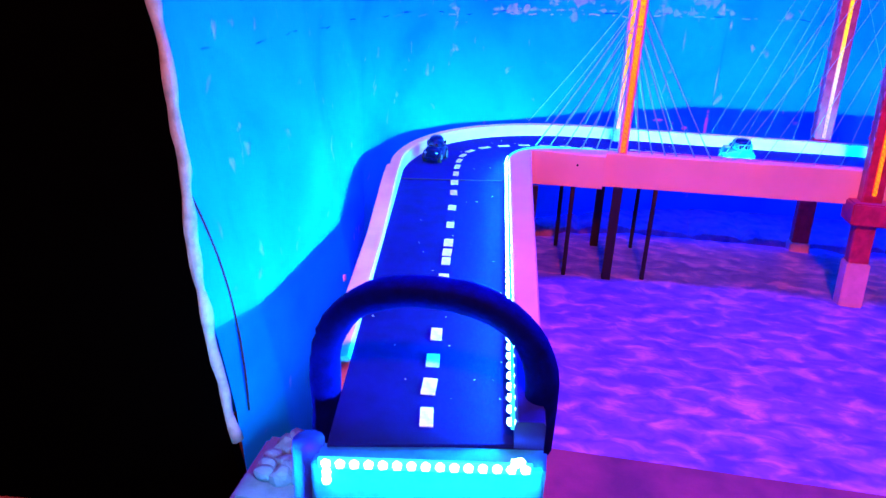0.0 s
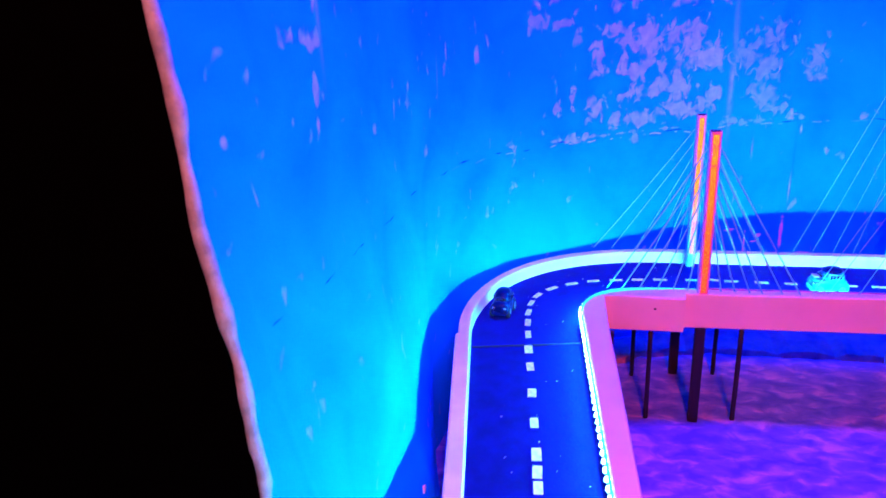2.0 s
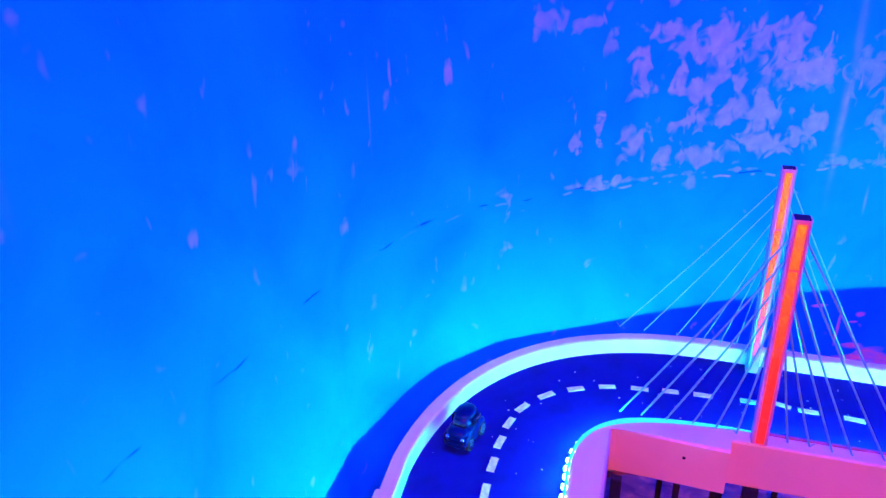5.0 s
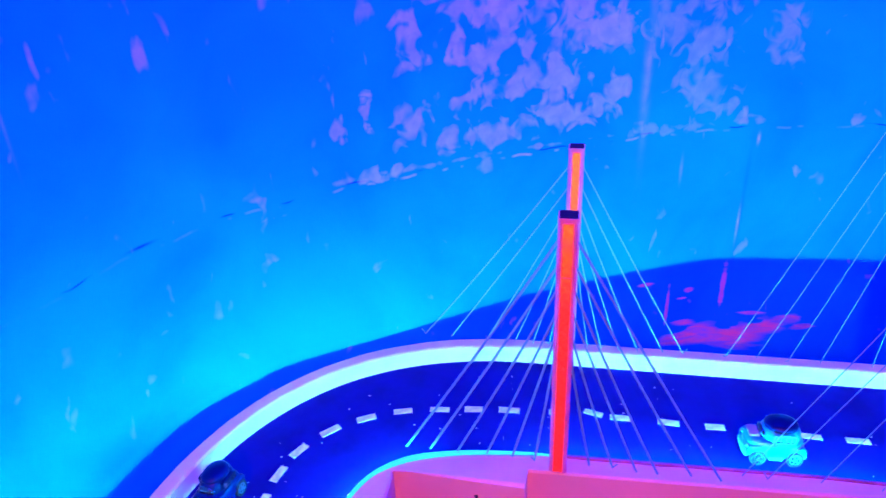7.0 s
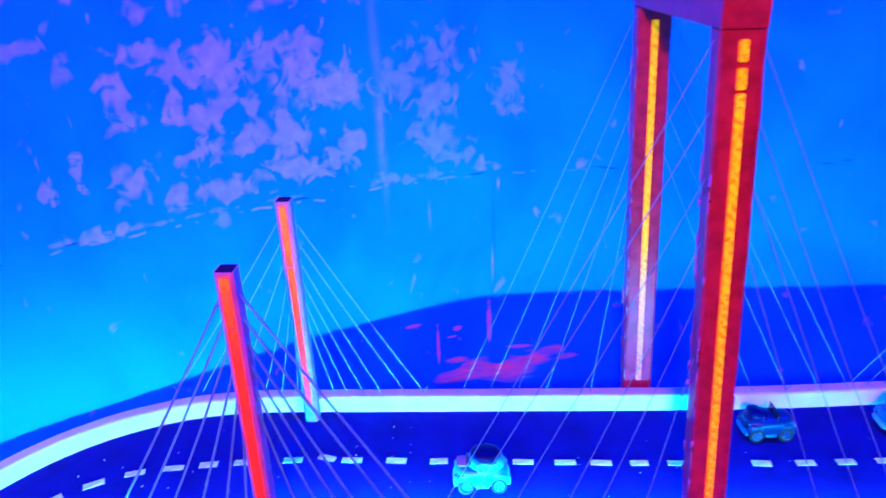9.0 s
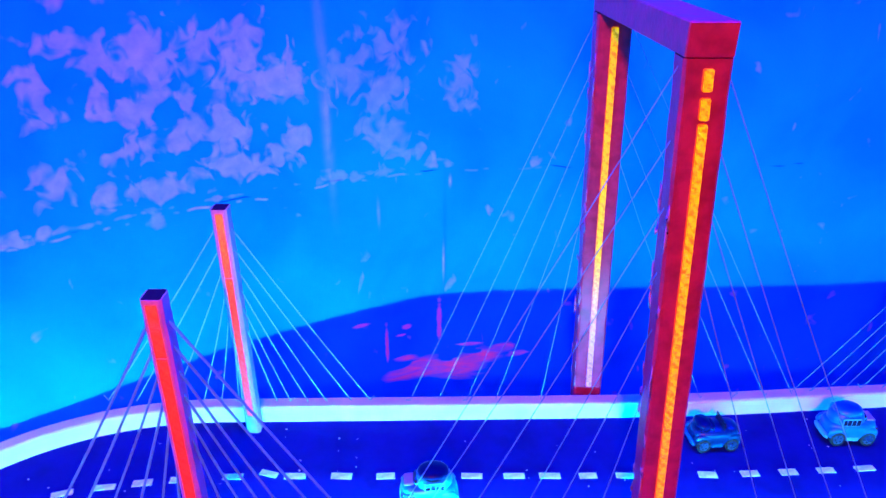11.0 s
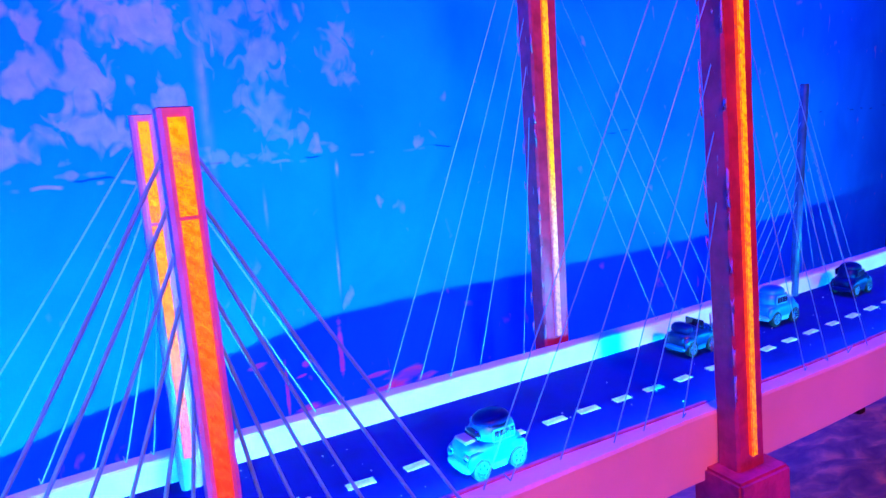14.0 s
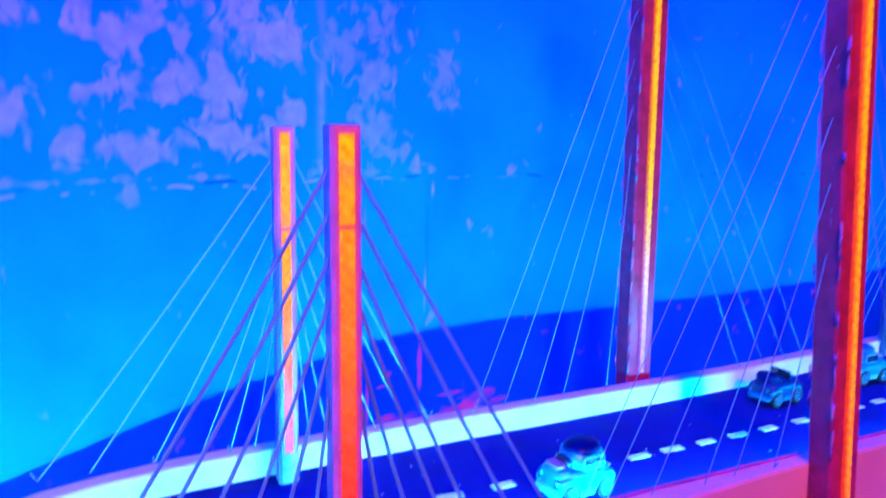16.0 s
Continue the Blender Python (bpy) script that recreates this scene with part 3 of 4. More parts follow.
def offset(line, d):
    out = []
    for i, q in enumerate(line):
        t = (line[min(i + 1, len(line) - 1)] - line[max(i - 1, 0)]).normalized()
        out.append(q + Vector((-t.y, t.x)) * d)
    return out


outer_back = offset(outer, 0.021)
V3 = lambda q, z: (q.x, q.y, z)
N_SEAM = next(i for i, q in enumerate(outer) if q.y > -0.372)
deck = empty("bridge_deck", (0.3, -1.06, SOFFIT_Z), label="long model bridge deck with dark road, white parapet and pale girder", category="bridge")
UNDO = deck.matrix_basis.inverted()


def deck_part(name, bm, mat, label="", smooth=False):
    ob = part(name, bm, mat, deck, label, smooth)
    ob.matrix_parent_inverse = UNDO
    return ob


def road_slab(a, b):
    return swept([[V3(outer[i], 0), V3(inner[i], 0), V3(inner[i], SOFFIT_Z + 0.004), V3(outer[i], SOFFIT_Z + 0.004)] for i in range(a, b)])


last = len(outer)
deck_part("road", road_slab(0, N_SEAM + 1), asphalt_new, "near-black new asphalt")
deck_part("road", road_slab(N_SEAM, last), asphalt, "dark asphalt")


def parapet(a, b, rise, out):
    # it sinks to a low kerb towards the open end of the leg
    rows = []
    for i in range(a, b):
        o, k = outer[i], outer_back[i]
        m = o.lerp(k, 0.12)
        n2 = o.lerp(k, 0.88 + out)
        f = o.lerp(k, 1 + out)
        h = RAIL_Z + rise - 0.021 * min(1.0, max(0.0, (-0.42 - o.y) / 0.2)) + 0.0006 * noise.noise(Vector((i * 0.7, rise * 900, 0)))
        rows.append([V3(o, 0.0005), V3(o, h - 0.002), V3(m, h), V3(n2, h), V3(f, h - 0.002), V3(f, SOFFIT_Z), V3(o, SOFFIT_Z)])
    return swept(rows)


deck_part("parapet", parapet(4, N_SEAM + 1, 0.002, 0.2), white_paint, "white parapet with a step at its joint")
deck_part("parapet", parapet(N_SEAM, N_SEAM + N_CURVE + 4, 0.0, 0.0), white_paint, "white curved parapet")
cuts = [N_SEAM + N_CURVE + 3, N_SEAM + N_CURVE + 17, N_SEAM + N_CURVE + 34, N_SEAM + N_CURVE + 52, last]
for a, b in zip(cuts, cuts[1:]):
    deck_part("parapet", parapet(a, min(b + 1, last), 0.0, 0.0), white_paint)


def girder_run(a, b, push=0.0, first=None):
    rows = []
    for i in range(a, b):
        q, g = inner[i], girder[i]
        if i == a and first:
            g = first
        d = (g - q).normalized() * push
        g = g + d
        wob = 0.0006 * noise.noise(Vector((i * 0.8, 9, push * 500)))
        rows.append([V3(q, 0.0), V3(q, LIP_Z - 0.002 + wob), V3(q.lerp(g, 0.08), LIP_Z + wob), V3(q.lerp(g, 0.93), LIP_Z + wob), V3(g, LIP_Z - 0.003), V3(g, SOFFIT_Z + 0.002), V3(g.lerp(q, 0.05), SOFFIT_Z), V3(q, SOFFIT_Z)])
    return swept(rows)


post_blue = material("post_blue", (0.01, 0.03, 0.30), 0.5, shine=0.2)
deck_part("end_girder", girder_run(0, 5), post_blue, "dark blue end piece of the girder")
deck_part("girder", girder_run(4, N_LEG + 1), girder_paint, "pale girder with a rounded lip")
deck_part("girder", girder_run(N_LEG, N_LEG + N_CURVE), girder_paint, "pale corner girder, set forward")
split = N_LEG + N_CURVE + 22
deck_part("girder", girder_run(N_LEG + N_CURVE - 1, split, 0.0, V2(0.468, -0.126)), girder_paint)
deck_part("girder", girder_run(split - 1, last, 0.0015), girder_paint)
# thin red lip on the girder's inner edge, chipped here and there
for a, b in ((N_LEG + N_CURVE, split - 1), (split + 1, last)):
    rows = []
    for i in range(a, b):
        q, g = inner[i], girder[i]
        w = 0.12 + 0.05 * noise.noise(Vector((i * 1.7, 0, 2)))
        p1, p2 = q.lerp(g, -0.03), q.lerp(g, w)
        rows.append([V3(p1, LIP_Z - 0.004), V3(p1, LIP_Z + 0.0022), V3(p2, LIP_Z + 0.0018), V3(p2, LIP_Z - 0.002)])
    deck_part("lip", swept(rows), lip_paint, "thin chipped red lip")

# the end plate of the deck, with a row of lights along its top
def skewed(bm):
    for v in bm.verts:
        v.co.y += 0.17 * (v.co.x - 0.295)
    return bm


deck_part("end_plate", skewed(block(0.205, 0.385, -1.0775, -1.050, -0.046, -0.003, 0.003)), material("end_blue", (0.01, 0.36, 0.70), 0.4, vary=0.2), "light blue end plate below the row of lights")
deck_part("end_post", tube([(0.196, -1.07, -0.09 + 0.01 * k) for k in range(10)], 0.013, 12), post_blue, "rounded blue corner post", True)

# the joint across the road
for i, w in ((N_SEAM, 0.0022),):
    a, b = outer[i], inner[i]
    rows = [[V3(a.lerp(b, t) + Vector((0, -w)), 0.0006), V3(a.lerp(b, t) + Vector((0, w)), 0.0006), V3(a.lerp(b, t) + Vector((0, w)), 0.0014), V3(a.lerp(b, t) + Vector((0, -w)), 0.0014)] for t in (0.01, 0.2, 0.4, 0.6, 0.8, 0.99)]
    deck_part("road_joint", swept(rows), pier_paint)

# lane marks
mark_bm = bmesh.new()
rnd = random.Random(2)
block(-0.0125, 0.0125, -0.0046, 0.0046, 0, 0.0009, 0, mark_bm)
mark_mesh = mesh_of("lane_mark", mark_bm, marking)
marks = [(0.2825, -1.021, 97), (0.276, -0.976, 97), (0.271, -0.932, 97), (0.265, -0.881, 97), (0.258, -0.815, 97), (0.249, -0.745, 97), (0.2425, -0.692, 97),
         (0.239, -0.663, 97), (0.235, -0.628, 97), (0.226, -0.558, 97), (0.216, -0.481, 97), (0.206, -0.403, 97), (0.198, -0.345, 97), (0.192, -0.29, 95),
         (0.187, -0.242, 93), (0.184, -0.198, 88), (0.185, -0.155, 80), (0.194, -0.116, 62), (0.22, -0.077, 48), (0.258, -0.048, 30), (0.301, -0.028, 16), (0.347, -0.018, 8),
         (0.39, -0.011, 5), (0.435, -0.006, 4), (0.497, -0.001, 2), (0.54, 0.004, -16)]
marks += [(x, drift(x), math.degrees(0.07 if x > 1.12 else 0.01)) for x in (0.573, 0.63, 0.684, 0.737, 0.79, 0.842, 0.886, 0.933, 0.98, 1.027, 1.081, 1.134, 1.183, 1.231, 1.281, 1.335, 1.388, 1.44, 1.49, 1.54, 1.6, 1.65, 1.7, 1.76, 1.82, 1.88)]
for x, y, turn in marks:
    ob = part("lane_mark", mark_mesh, marking, deck)
    ob.matrix_parent_inverse = UNDO
    wide = 1.35 if y < -0.34 else 1.0
    ob.matrix_basis = pose(x, y, 0.0004, 0, 0, turn + rnd.uniform(-3, 3)) @ Matrix.Diagonal((rnd.uniform(0.86, 1.06), wide * rnd.uniform(0.9, 1.1), 1, 1))

# LED strip along the inner edge of the road
inside = offset(inner, 0.0035)
near_edge = offset(inner, 0.0008)


def lift(i):
    # the strip rides up to the lip along the leg and round the bend
    bend = 0.011 * max(0.0, 1 - abs(i - N_LEG - 0.55 * N_CURVE) / (0.6 * N_CURVE)) ** 0.5
    return max(bend, 0.0085 * min(1.0, max(0.0, (N_LEG + 6 - i) / 6)))


strip_rows = []
for i in range(0, last):
    q, k, up = near_edge[i], inside[i], lift(i)
    strip_rows.append([V3(q, 0.006 + up), V3(k, 0.006 + up), V3(k, 0.015 + up), V3(q, 0.015 + up)])
led_strip = deck_part("led_strip", swept(strip_rows), led_case, "pale flexible light strip")
run_at = [0.0]
for a, b in zip(inside, inside[1:]):
    run_at.append(run_at[-1] + (b - a).length)
bead = bmesh.new()
bmesh.ops.create_icosphere(bead, subdivisions=1, radius=1.0)
bead_mesh = mesh_of("led", bead, led_glow, True)
front = [(0.218 + 0.0108 * k, -1.0795 + 0.17 * (0.218 + 0.0108 * k - 0.295), -0.001) for k in range(15)]
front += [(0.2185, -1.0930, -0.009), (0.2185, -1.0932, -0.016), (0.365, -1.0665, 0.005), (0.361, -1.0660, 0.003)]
spots = []
s, i = 0.004, 0
while s < run_at[-1] - 0.01 and len(spots) < 66:
    while run_at[i + 1] < s:
        i += 1
    q = inside[i].lerp(inside[i + 1], (s - run_at[i]) / (run_at[i + 1] - run_at[i]))
    spots.append((q.x, q.y, 0.0105 + lift(i)))
    s += 0.0167
for n_led, at in enumerate(spots + front):
    ob = part("led", bead_mesh, led_glow, led_strip)
    near = at[1] < -0.9
    r = 0.0042 if near else 0.0046 if at[1] < -0.19 else 0.0030
    ob.matrix_basis = Matrix.Translation(at) @ Matrix.Diagonal((r, r, r, 1))
deck_part("front_light_strip", skewed(block(0.212, 0.374, -1.0790, -1.0768, -0.006, 0.0035)), led_case, "pale light strip across the deck's end")

runs = [(0, 13, 1.25), (13, N_LEG, 1.2), (N_LEG, N_LEG + 8, 1.5), (N_LEG + 8, N_LEG + 16, 1.6), (N_LEG + 16, N_LEG + N_CURVE, 1.5), (N_LEG + N_CURVE, N_LEG + N_CURVE + 15, 1.3), (N_LEG + N_CURVE + 15, N_LEG + N_CURVE + 28, 0.75), (N_LEG + N_CURVE + 28, last - 1, 0.42)]
glow_line = offset(inner, 0.006)
for a, b, gain in runs:
    p0, p1 = glow_line[a], glow_line[b]
    t = (p1 - p0).normalized()
    z = 0.0115 if a >= N_LEG else 0.0185
    strip_lamp(V3(p0, z), V3(p1, z), (-t.y, t.x, 0.10), gain * LED_PER_METRE * (p1 - p0).length)
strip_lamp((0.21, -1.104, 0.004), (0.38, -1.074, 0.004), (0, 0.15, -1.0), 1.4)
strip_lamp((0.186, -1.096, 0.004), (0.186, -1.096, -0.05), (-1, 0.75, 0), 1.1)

# grit and paint flecks on the road
rnd = random.Random(12)
bm = bmesh.new()
for k in range(130):
    i = rnd.randrange(2, last - 20)
    q = outer[i].lerp(inner[i], rnd.uniform(0.06, 0.94))
    r = rnd.uniform(0.0004, 0.0016)
    vs = [bm.verts.new((q.x + r * math.cos(a) * rnd.uniform(0.4, 1.3), q.y + r * math.sin(a) * rnd.uniform(0.4, 1.3), 0.0012)) for a in (0, 1.7, 3.3, 4.8)]
    top = bm.verts.new((q.x, q.y, 0.0012 + r * 0.5))
    for k2 in range(4):
        bm.faces.new((vs[k2], vs[(k2 + 1) % 4], top))
tagged(part("road_grit", bm, flake), "pale grit and paint flecks on the road", "grit", kind="stuff")

# ---- the portal at the deck's end ----
AX, AW = 0.2815, 0.0955
arch = [(AX - AW + 0.001, -1.0, -0.05), (AX - AW + 0.001, -1.0, -0.02), (AX - AW, -1.0, 0.012)]
for k in range(1, 24):
    a = math.pi * (1 - k / 24)
    c, s_ = math.cos(a), math.sin(a)
    arch.append((AX + AW * math.copysign(abs(c) ** 0.85, c), -1.0, 0.018 + 0.090 * s_ ** 0.85))
arch += [(AX + AW, -1.0, 0.01), (AX + AW - 0.001, -1.0, -0.03)]
tagged(part("road_portal", tube(arch, 0.0138, 14, wobble=0.12), tube_black, smooth=True), "black foam tube bent into an arch over the road", "arch")


# ---- piers under the deck ----
def pier(x, y, r, square=False):
    bm = block(x - r, x + r, y - r * 0.8, y + r * 0.8, WATER_Z - 0.01, SOFFIT_Z, 0.001) if square else tube([(x, y, WATER_Z - 0.01 + (SOFFIT_Z - WATER_Z + 0.01) * k / 6) for k in range(7)], r, 10, wobble=0.08)
    ob = part("pier", bm, pier_paint, smooth=not square)
    tagged(ob, "thick square black pier under the bridge deck" if square else "thin round black pier under the bridge deck", "pier", "piers under the bridge")


for x, y, r, sq in ((0.412, -0.128, 0.0045, False), (0.502, -0.122, 0.009, True), (0.578, -0.112, 0.0045, False), (0.392, 0.04, 0.0045, False), (0.482, 0.065, 0.009, True), (0.568, 0.07, 0.0045, False),
                    (0.335, -0.16, 0.007, True), (0.335, -0.62, 0.006, True), (0.20, -0.62, 0.006, True), (0.345, -0.9, 0.006, True), (0.21, -0.9, 0.006, True), (1.62, 0.13, 0.009, True), (1.64, -0.02, 0.009, True)):
    pier(x, y, r, sq)


# ---- pylons and their cables ----
def rough_leg(x, y, w, d, z0, z1, seed, bulge=0.0012):
    zs = [z0 + (z1 - z0) * k / 24 for k in range(25)]
    rows = []
    for k, z in enumerate(zs):
        e = 0.0025
        a, b = w / 2 + bulge * noise.noise(Vector((seed, k * 0.8, 0))) * 0.6, d / 2 + bulge * noise.noise(Vector((seed, k * 0.8, 5))) * 0.6
        rows.append([(x - a + e, y - b, z), (x + a - e, y - b, z), (x + a, y - b + e, z), (x + a, y + b - e, z), (x + a - e, y + b, z), (x - a + e, y + b, z), (x - a, y + b - e, z), (x - a, y - b + e, z)])
    return swept(rows)


def taut(a, b, sag, r=0.0006):
    a, b = Vector(a), Vector(b)
    return tube([a.lerp(b, t) - Vector((0, 0, sag * 4 * t * (1 - t))) for t in (0, 0.25, 0.5, 0.75, 1)], r, 6)


def ridged(x, y, w, z0, z1, face, ledge):
    # a prismatic strip of fine ridges: tall faces turned a little downwards, steep ledges above them
    # ridges added so yellow faces and red ledges imitate sheen changing with view height
    bm = bmesh.new()
    tall, flat, run = 0.0006, 0.0001, 0.00096
    pts, z, n_ = [(y - run, z1)], z1, 0
    while z > z0 + tall + flat:
        pts += [(y, z - tall), (y - run, z - tall - flat)]
        z -= tall + flat
    cols = [[bm.verts.new((x + s * w / 2, py, pz)) for py, pz in pts] for s in (-1, 1)]
    for k in range(len(pts) - 1):
        bm.faces.new((cols[0][k], cols[1][k], cols[1][k + 1], cols[0][k + 1])).material_index = k % 2
    backs = [[bm.verts.new((x + s * w / 2, y + 0.001, pz)) for pz in (z1, pts[-1][1])] for s in (-1, 1)]
    for c, e in zip(cols, backs):
        bm.faces.new(c + [e[1], e[0]]).material_index = 1
    bm.faces.new((cols[0][0], cols[1][0], backs[1][0], backs[0][0])).material_index = 1
    bm.faces.new((cols[0][-1], cols[1][-1], backs[1][1], backs[0][1])).material_index = 1
    me = mesh_of("light_strip", bm, face)
    me.materials.append(ledge)
    return me


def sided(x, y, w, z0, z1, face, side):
    # a proud strip; yellow front and orange flanks imitate a sheen that changes sideways
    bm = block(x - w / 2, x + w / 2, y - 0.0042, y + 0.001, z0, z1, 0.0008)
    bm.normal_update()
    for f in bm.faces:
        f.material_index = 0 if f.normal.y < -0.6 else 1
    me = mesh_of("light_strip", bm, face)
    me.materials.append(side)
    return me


def pylon(name, label, x, y, w, d, z0, z1, mat, strip_mat, strip_w, segments, anchors_left, anchors_right, z_high, z_step, deck_y, deck_z, foot=None, seed=1, collar=None, lean=(0.0, 0.0), glue=False):
    top = empty(name, (x, y, z0), label=label, category="bridge pylon", group="pylon legs of the bridge")
    undo = top.matrix_basis.inverted()
    made = [part("leg", rough_leg(x, y, w, d, z0, z1, seed), mat, top)]
    if strip_mat:
        for a, b in segments:
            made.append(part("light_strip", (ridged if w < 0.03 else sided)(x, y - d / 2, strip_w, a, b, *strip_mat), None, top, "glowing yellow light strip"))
        made.append(part("cap", block(x - w / 2 + 0.001, x + w / 2 - 0.001, y - d / 2 + 0.001, y + d / 2 - 0.001, z1 - 0.0012, z1 + 0.0006, 0.0004), cap_paint, top))
    if foot:
        made.append(part("foot", block(x - foot[0] / 2, x + foot[0] / 2, y - foot[1] / 2, y + foot[1] / 2, WATER_Z - 0.01, foot[2], 0.002), base_paint, top, "pale block foot in the water"))
    if glue:
        bm = bmesh.new()
        gr = random.Random(seed + 40)
        z = 0.04
        while z < z1 - 0.03:
            for fx, fy in ((-w / 2, -d / 2), (-w * 0.46, -d * 0.1), (-w / 2, d / 2)):
                if gr.random() < 0.5:
                    made_v = bmesh.ops.create_icosphere(bm, subdivisions=1, radius=1.0)["verts"]
                    size = Vector((gr.uniform(0.0008, 0.0022), gr.uniform(0.0008, 0.0022), gr.uniform(0.0012, 0.006)))
                    for v in made_v:
                        v.co = Vector((x + fx, y + fy, z + gr.uniform(-0.01, 0.01))) + v.co * size
            z += gr.uniform(0.008, 0.022)
        made.append(tagged(part("glue", bm, glue_clear, top, "glossy beads of hot glue", True), kind="stuff"))
    if collar:
        made.append(part("collar", block(x - collar[0], x + collar[0], y - collar[1], y + collar[1], collar[2], collar[3], 0.003), mat, top, "square collar below the deck"))
    for ob in made:
        for v in ob.data.vertices:
            v.co.x += lean[0] * v.co.z
            v.co.y += lean[1] * v.co.z
    rnd = random.Random(seed)
    for side, anchors in ((-1, anchors_left), (1, anchors_right)):
        for k, ax in enumerate(anchors):
            hi = z_high - z_step * k
            ay = deck_y + drift(ax) + rnd.uniform(-0.002, 0.002)
            cab = part("stay_cable", taut((x + side * w * 0.45 + lean[0] * hi, y + lean[1] * hi, hi), (ax, ay, deck_z), rnd.uniform(0, 0.004), (0.0013 if y < 0 else 0.0008) if 0.015 < w < 0.03 else (0.0005 if y < 0 else 0.00038)), cable_wire, top)
            made.append(cab)
            if rnd.random() < 0.6:
                tail = tube([(ax, ay, deck_z), (ax + rnd.uniform(-0.007, 0.007), ay + rnd.uniform(-0.006, 0.004), deck_z + rnd.uniform(0.003, 0.008))], 0.0006, 5)
                made.append(part("wire_tail", tail, cable_wire, top))
    for ob in made:
        ob.matrix_parent_inverse = undo
    return top


pylon("low_pylon", "pink low pylon leg with orange light strip on girder lip", 0.501, -0.115, 0.019, 0.020, LIP_Z, 0.323, pylon_pink, (strip_low, strip_red), 0.0095, ((0.024, 0.262), (0.264, 0.318)),
      (0.328, 0.356, 0.387, 0.421, 0.45, 0.475), (0.672, 0.642, 0.607, 0.585, 0.56, 0.535), 0.297, 0.027, -0.108, LIP_Z, seed=1, lean=(0, 0.025))
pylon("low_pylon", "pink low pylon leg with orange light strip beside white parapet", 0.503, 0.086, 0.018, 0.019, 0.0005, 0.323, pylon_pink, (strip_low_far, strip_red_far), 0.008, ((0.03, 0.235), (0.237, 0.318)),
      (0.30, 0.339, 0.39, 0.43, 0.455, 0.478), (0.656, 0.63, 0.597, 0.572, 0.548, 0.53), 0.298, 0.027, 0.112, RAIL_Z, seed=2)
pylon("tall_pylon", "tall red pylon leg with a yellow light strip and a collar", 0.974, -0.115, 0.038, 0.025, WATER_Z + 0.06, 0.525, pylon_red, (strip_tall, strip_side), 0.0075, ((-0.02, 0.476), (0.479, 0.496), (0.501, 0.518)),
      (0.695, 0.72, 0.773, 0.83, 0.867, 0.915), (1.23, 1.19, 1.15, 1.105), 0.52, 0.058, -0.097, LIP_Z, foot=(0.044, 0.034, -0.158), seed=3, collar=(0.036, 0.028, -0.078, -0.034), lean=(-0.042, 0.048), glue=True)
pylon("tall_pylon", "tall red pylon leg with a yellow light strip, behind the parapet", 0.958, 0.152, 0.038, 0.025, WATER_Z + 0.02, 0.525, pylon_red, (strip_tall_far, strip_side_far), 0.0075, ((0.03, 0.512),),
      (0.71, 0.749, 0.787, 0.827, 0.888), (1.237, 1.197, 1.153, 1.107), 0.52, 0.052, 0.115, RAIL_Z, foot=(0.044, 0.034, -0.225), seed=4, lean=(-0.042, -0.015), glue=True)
beam = swept([[(bx - 0.019, by, 0.5255), (bx + 0.019, by, 0.5255), (bx + 0.019, by, 0.552), (bx - 0.019, by, 0.552)] for bx, by in ((0.952, -0.1025), (0.9455, 0.02), (0.936, 0.157))])
bmesh.ops.bevel(beam, geom=list(beam.edges), offset=0.0012, segments=1, affect="EDGES")
tagged(part("cross_beam", beam, pylon_red), "red crossbeam on top of the two tall pylon legs", "beam")
pylon("far_pylon", "slim dark far pylon leg without a light strip", 1.42, 0.132, 0.011, 0.011, 0.0005, 0.326, pylon_dark, None, 0, (),
      (1.24, 1.265, 1.29, 1.315, 1.34, 1.37), (1.62, 1.59, 1.56, 1.53, 1.5, 1.465), 0.30, 0.03, 0.122, RAIL_Z, seed=6)


# ---- toy cars ----
def bulb(cx, cy, cz, rx, ry, rz, power=2.6, rings=10, sides=18, low=-0.75):
    # a rounded box: a squared-off ellipsoid cut flat below
    bm = bmesh.new()
    rows = []
    for j in range(rings + 1):
        v = max(low, -1 + 2 * j / rings)
        h = math.copysign(abs(v) ** 1.0, v)
        wide = (1 - abs(h) ** power) ** (1 / power) if abs(h) < 1 else 0.02
        ring = []
        for k in range(sides):
            a = 2 * math.pi * k / sides
            c, s = math.cos(a), math.sin(a)
            ring.append((cx + rx * wide * math.copysign(abs(c) ** (2 / power), c), cy + ry * wide * math.copysign(abs(s) ** (2 / power), s), cz + rz * h))
        rows.append(ring)
    return swept(rows)


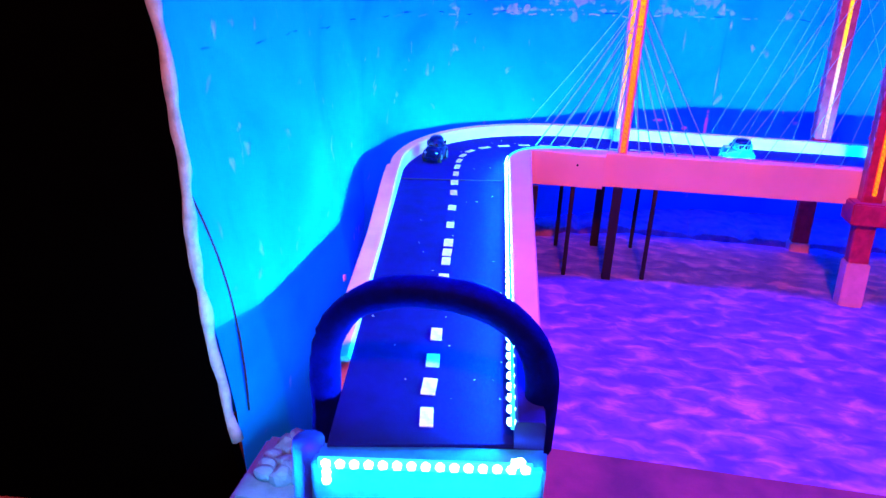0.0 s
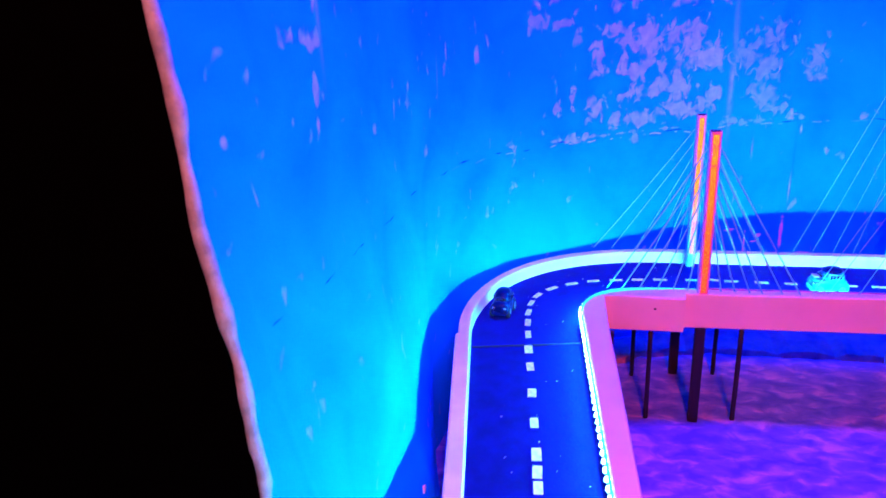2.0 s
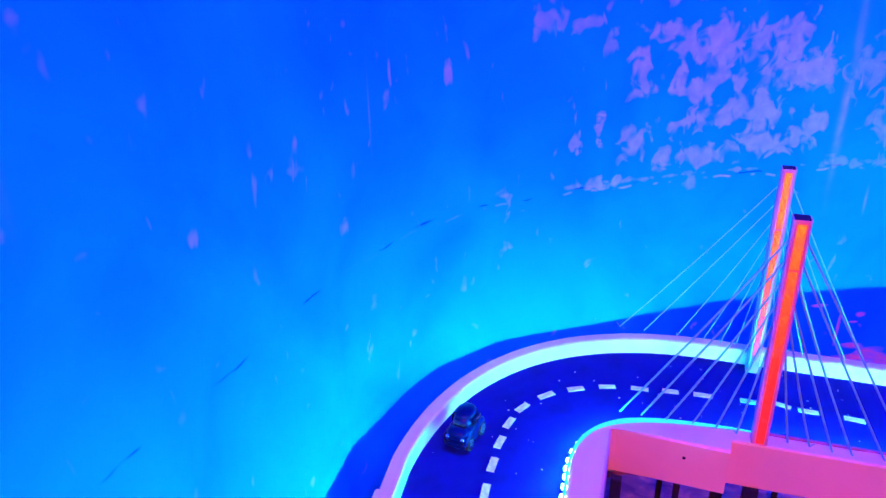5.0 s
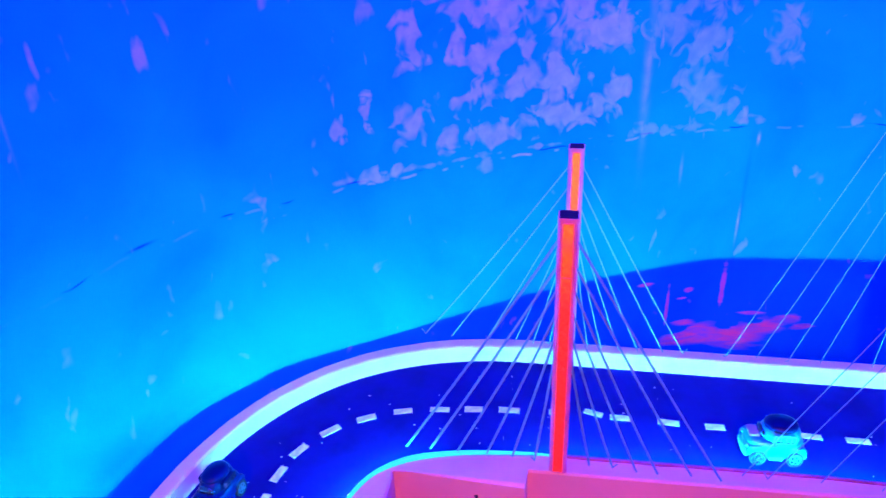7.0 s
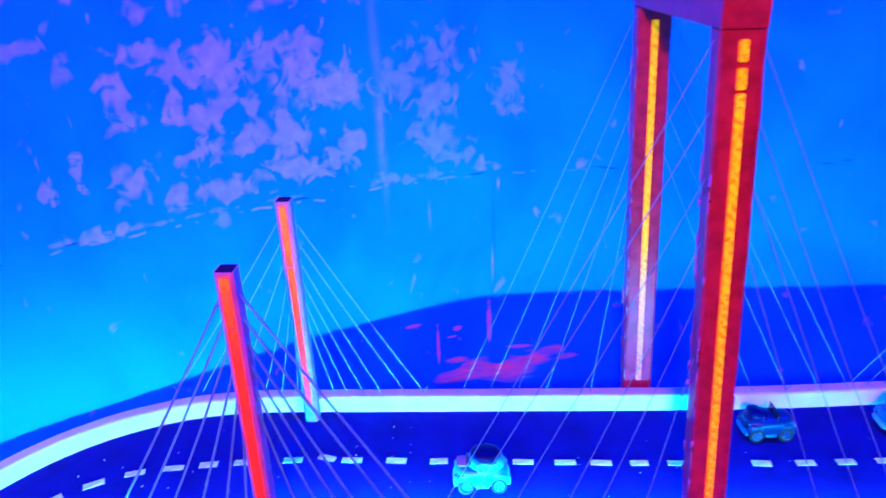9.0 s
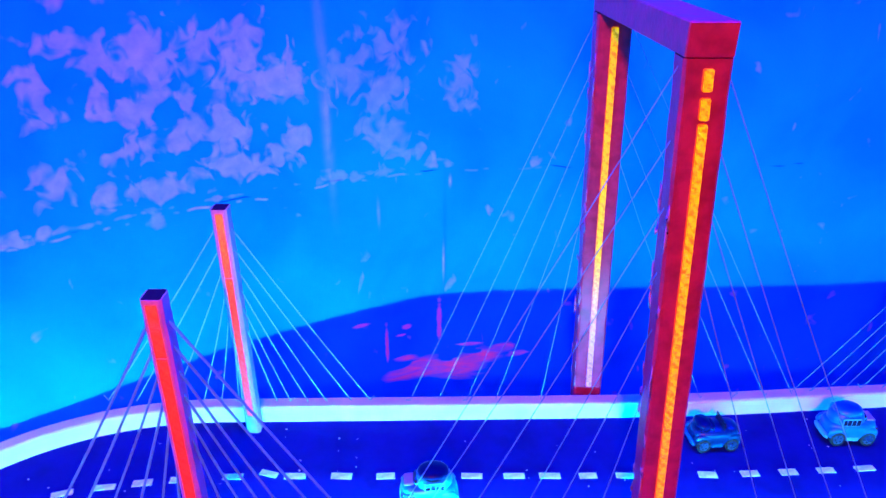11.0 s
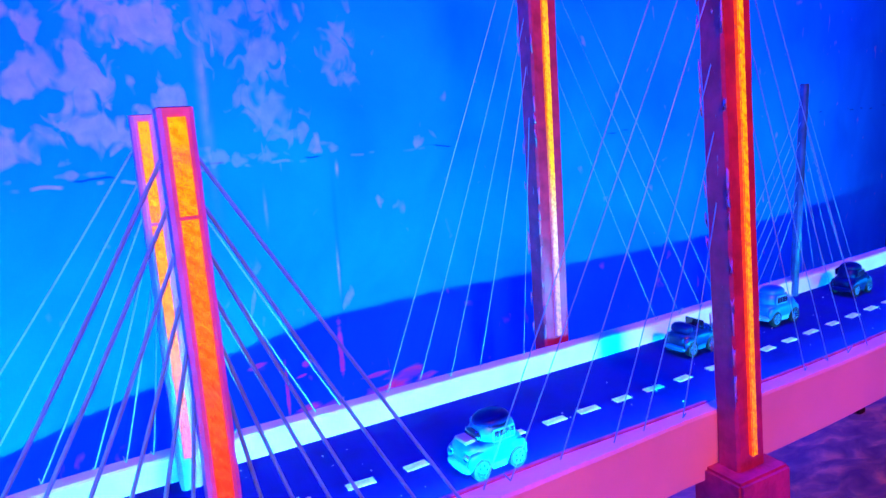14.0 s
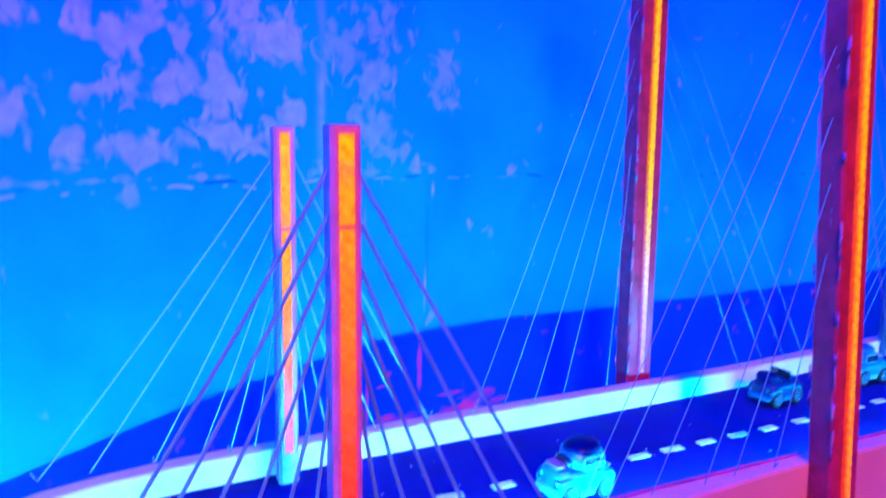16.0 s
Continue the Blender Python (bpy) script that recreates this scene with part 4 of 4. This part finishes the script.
def toy_car(x, y, turn, paint, roof, trim, label, scale=1.0, open_top=False):
    top = empty("toy_car", (0, 0, 0), label=label, category="toy car", group="toy cars on the bridge")
    part("body", bulb(0, 0, 0.0165, 0.032, 0.019, 0.0125, 3.2), paint, top, smooth=True)
    part("bonnet", bulb(-0.021, 0, 0.021, 0.0115, 0.016, 0.009, 2.4), paint, top, smooth=True)
    if open_top:
        part("windscreen", block(-0.009, -0.007, -0.014, 0.014, 0.025, 0.037, 0.0006), glass_dark, top)
        part("seat", bulb(0.008, 0, 0.027, 0.006, 0.013, 0.007), car_black, top, smooth=True)
        part("roof", bulb(0.018, 0, 0.030, 0.010, 0.014, 0.007), roof, top, smooth=True)
    else:
        part("cabin", bulb(0.005, 0, 0.027, 0.0225, 0.0165, 0.0165, 2.3, 12, 22), paint, top, smooth=True)
        part("roof", bulb(0.005, 0, 0.0385, 0.0185, 0.0148, 0.0070, 2.1), roof, top, smooth=True)
        part("windscreen", bulb(-0.0148, 0, 0.0305, 0.0042, 0.0105, 0.0055, 2.4), glass_dark, top, smooth=True)
        for s in (-1, 1):
            frame_ = part("side_window", block(-0.006, 0.018, s * 0.0168 - 0.0009, s * 0.0168 + 0.0009, 0.0265, 0.0365, 0.0012), trim, top)
            for a, b in ((-0.0046, 0.0008), (0.0016, 0.0066), (0.0074, 0.0120), (0.0128, 0.0168)):
                part("pane", block(a, b, s * 0.0178 - 0.0004, s * 0.0178 + 0.0004, 0.0278, 0.0352, 0.0002), glass_dark, frame_)
    if paint == car_teal and not open_top:
        part("hood_stripe", block(-0.029, -0.018, -0.009, 0.009, 0.0278, 0.0302, 0.0008), car_pink, top)
    part("bumper", bulb(-0.031, 0, 0.0095, 0.0035, 0.0165, 0.0035), trim, top, smooth=True)
    part("bumper", bulb(0.0315, 0, 0.0095, 0.003, 0.0165, 0.0035), trim, top, smooth=True)
    for s in (-1, 1):
        part("headlight", bulb(-0.0305, s * 0.0115, 0.019, 0.0025, 0.0032, 0.0032, 2.0), chrome, top, smooth=True)
        for wx in (-0.0195, 0.0195):
            part("fender", bulb(wx, s * 0.0150, 0.0150, 0.0128, 0.0048, 0.0088, 2.2), paint, top, smooth=True)
        part("sill", block(-0.008, 0.008, s * 0.0178 - 0.0012, s * 0.0178 + 0.0012, 0.006, 0.012, 0.0008), trim, top)
        for wx in (-0.0195, 0.0195):
            wheel = part("wheel", tube([(wx, s * (0.0135 + 0.0065 * k / 4), 0.0095) for k in range(5)], 0.0092, 18), tyre_black, top, smooth=False)
            part("hub", tube([(wx, s * 0.0196, 0.0095), (wx, s * 0.0206, 0.0095)], 0.0064, 14), chrome, wheel)
            for k in range(5):
                a = 2 * math.pi * k / 5
                part("hub_hole", tube([(wx + 0.0037 * math.cos(a), s * 0.0205, 0.0095 + 0.0037 * math.sin(a)), (wx + 0.0037 * math.cos(a), s * 0.0209, 0.0095 + 0.0037 * math.sin(a))], 0.0011, 6), tyre_black, wheel)
    top.matrix_basis = pose(x, y, 0.0006, 0, 0, turn) @ Matrix.Diagonal((scale, scale, scale * 1.15, 1))
    return top


toy_car(0.738, -0.036, 4, car_teal, car_black, white_trim, "teal toy car with dark roof and chrome wheels", 1.0)
toy_car(0.137, -0.205, 82, car_black, car_black, car_black, "black toy car parked in the road bend", 0.92)
toy_car(1.105, 0.060, 184, car_grey, car_black, car_teal, "open dark teal toy car with a dark hood", 0.95, True)
toy_car(1.285, 0.072, 180, car_teal, car_teal, white_trim, "rounded light teal toy car beside the parapet", 1.0)
toy_car(1.50, 0.090, 184, car_black, car_black, car_black, "black toy car at the deck's far end", 0.95)

# ---- small things on the wall ----
tagged(part("wall_box", block(1.98, 2.14, 0.458, 0.53, 0.80, 0.93, 0.004), fixture_brown), "dark brown box mounted high on the backdrop wall", "box")
for px, py, w in ((0.0, -0.796, 0.014), (0.0, -0.715, 0.008), (0.0, -0.627, 0.010)):
    i = min(range(len(WALL)), key=lambda k: (WALL[k] - Vector((px, py))).length)
    q = WALL[i]
    tagged(part("plaster_chip", block(q.x - 0.004, q.x + 0.004, q.y - w, q.y + w * 0.7, 0.6215, 0.6295, 0.003), chip_paint), "cream chip of plaster on the wall ledge", "chip", "chips on the wall ledge")

for cx, cy, cz, r_ in ((0.086, -0.742, -0.10, 0.012), (0.083, -0.63, -0.07, 0.006)):
    bm = bmesh.new()
    vs = [bm.verts.new((cx + 0.002 * k2, cy + a * r_, cz + b * r_)) for k2 in (0, 1.5) for a, b in ((-1, -0.5), (0.9, -0.9), (0.5, 0.7), (-0.3, 0.9))]
    for q in ((0, 1, 2, 3), (4, 5, 6, 7), (0, 1, 5, 4), (1, 2, 6, 5), (2, 3, 7, 6), (3, 0, 4, 7)):
        bm.faces.new([vs[k] for k in q])
    tagged(part("paint_flake", bm, base_paint), "pale pink flake lifting off the wall", "flake", "flakes on the wall")

hole = tube([(0.415, -0.1486, -0.002), (0.415, -0.1496, -0.002)], 0.0022, 10)
deck_part("hole", hole, pier_paint, "small dark drilled hole")
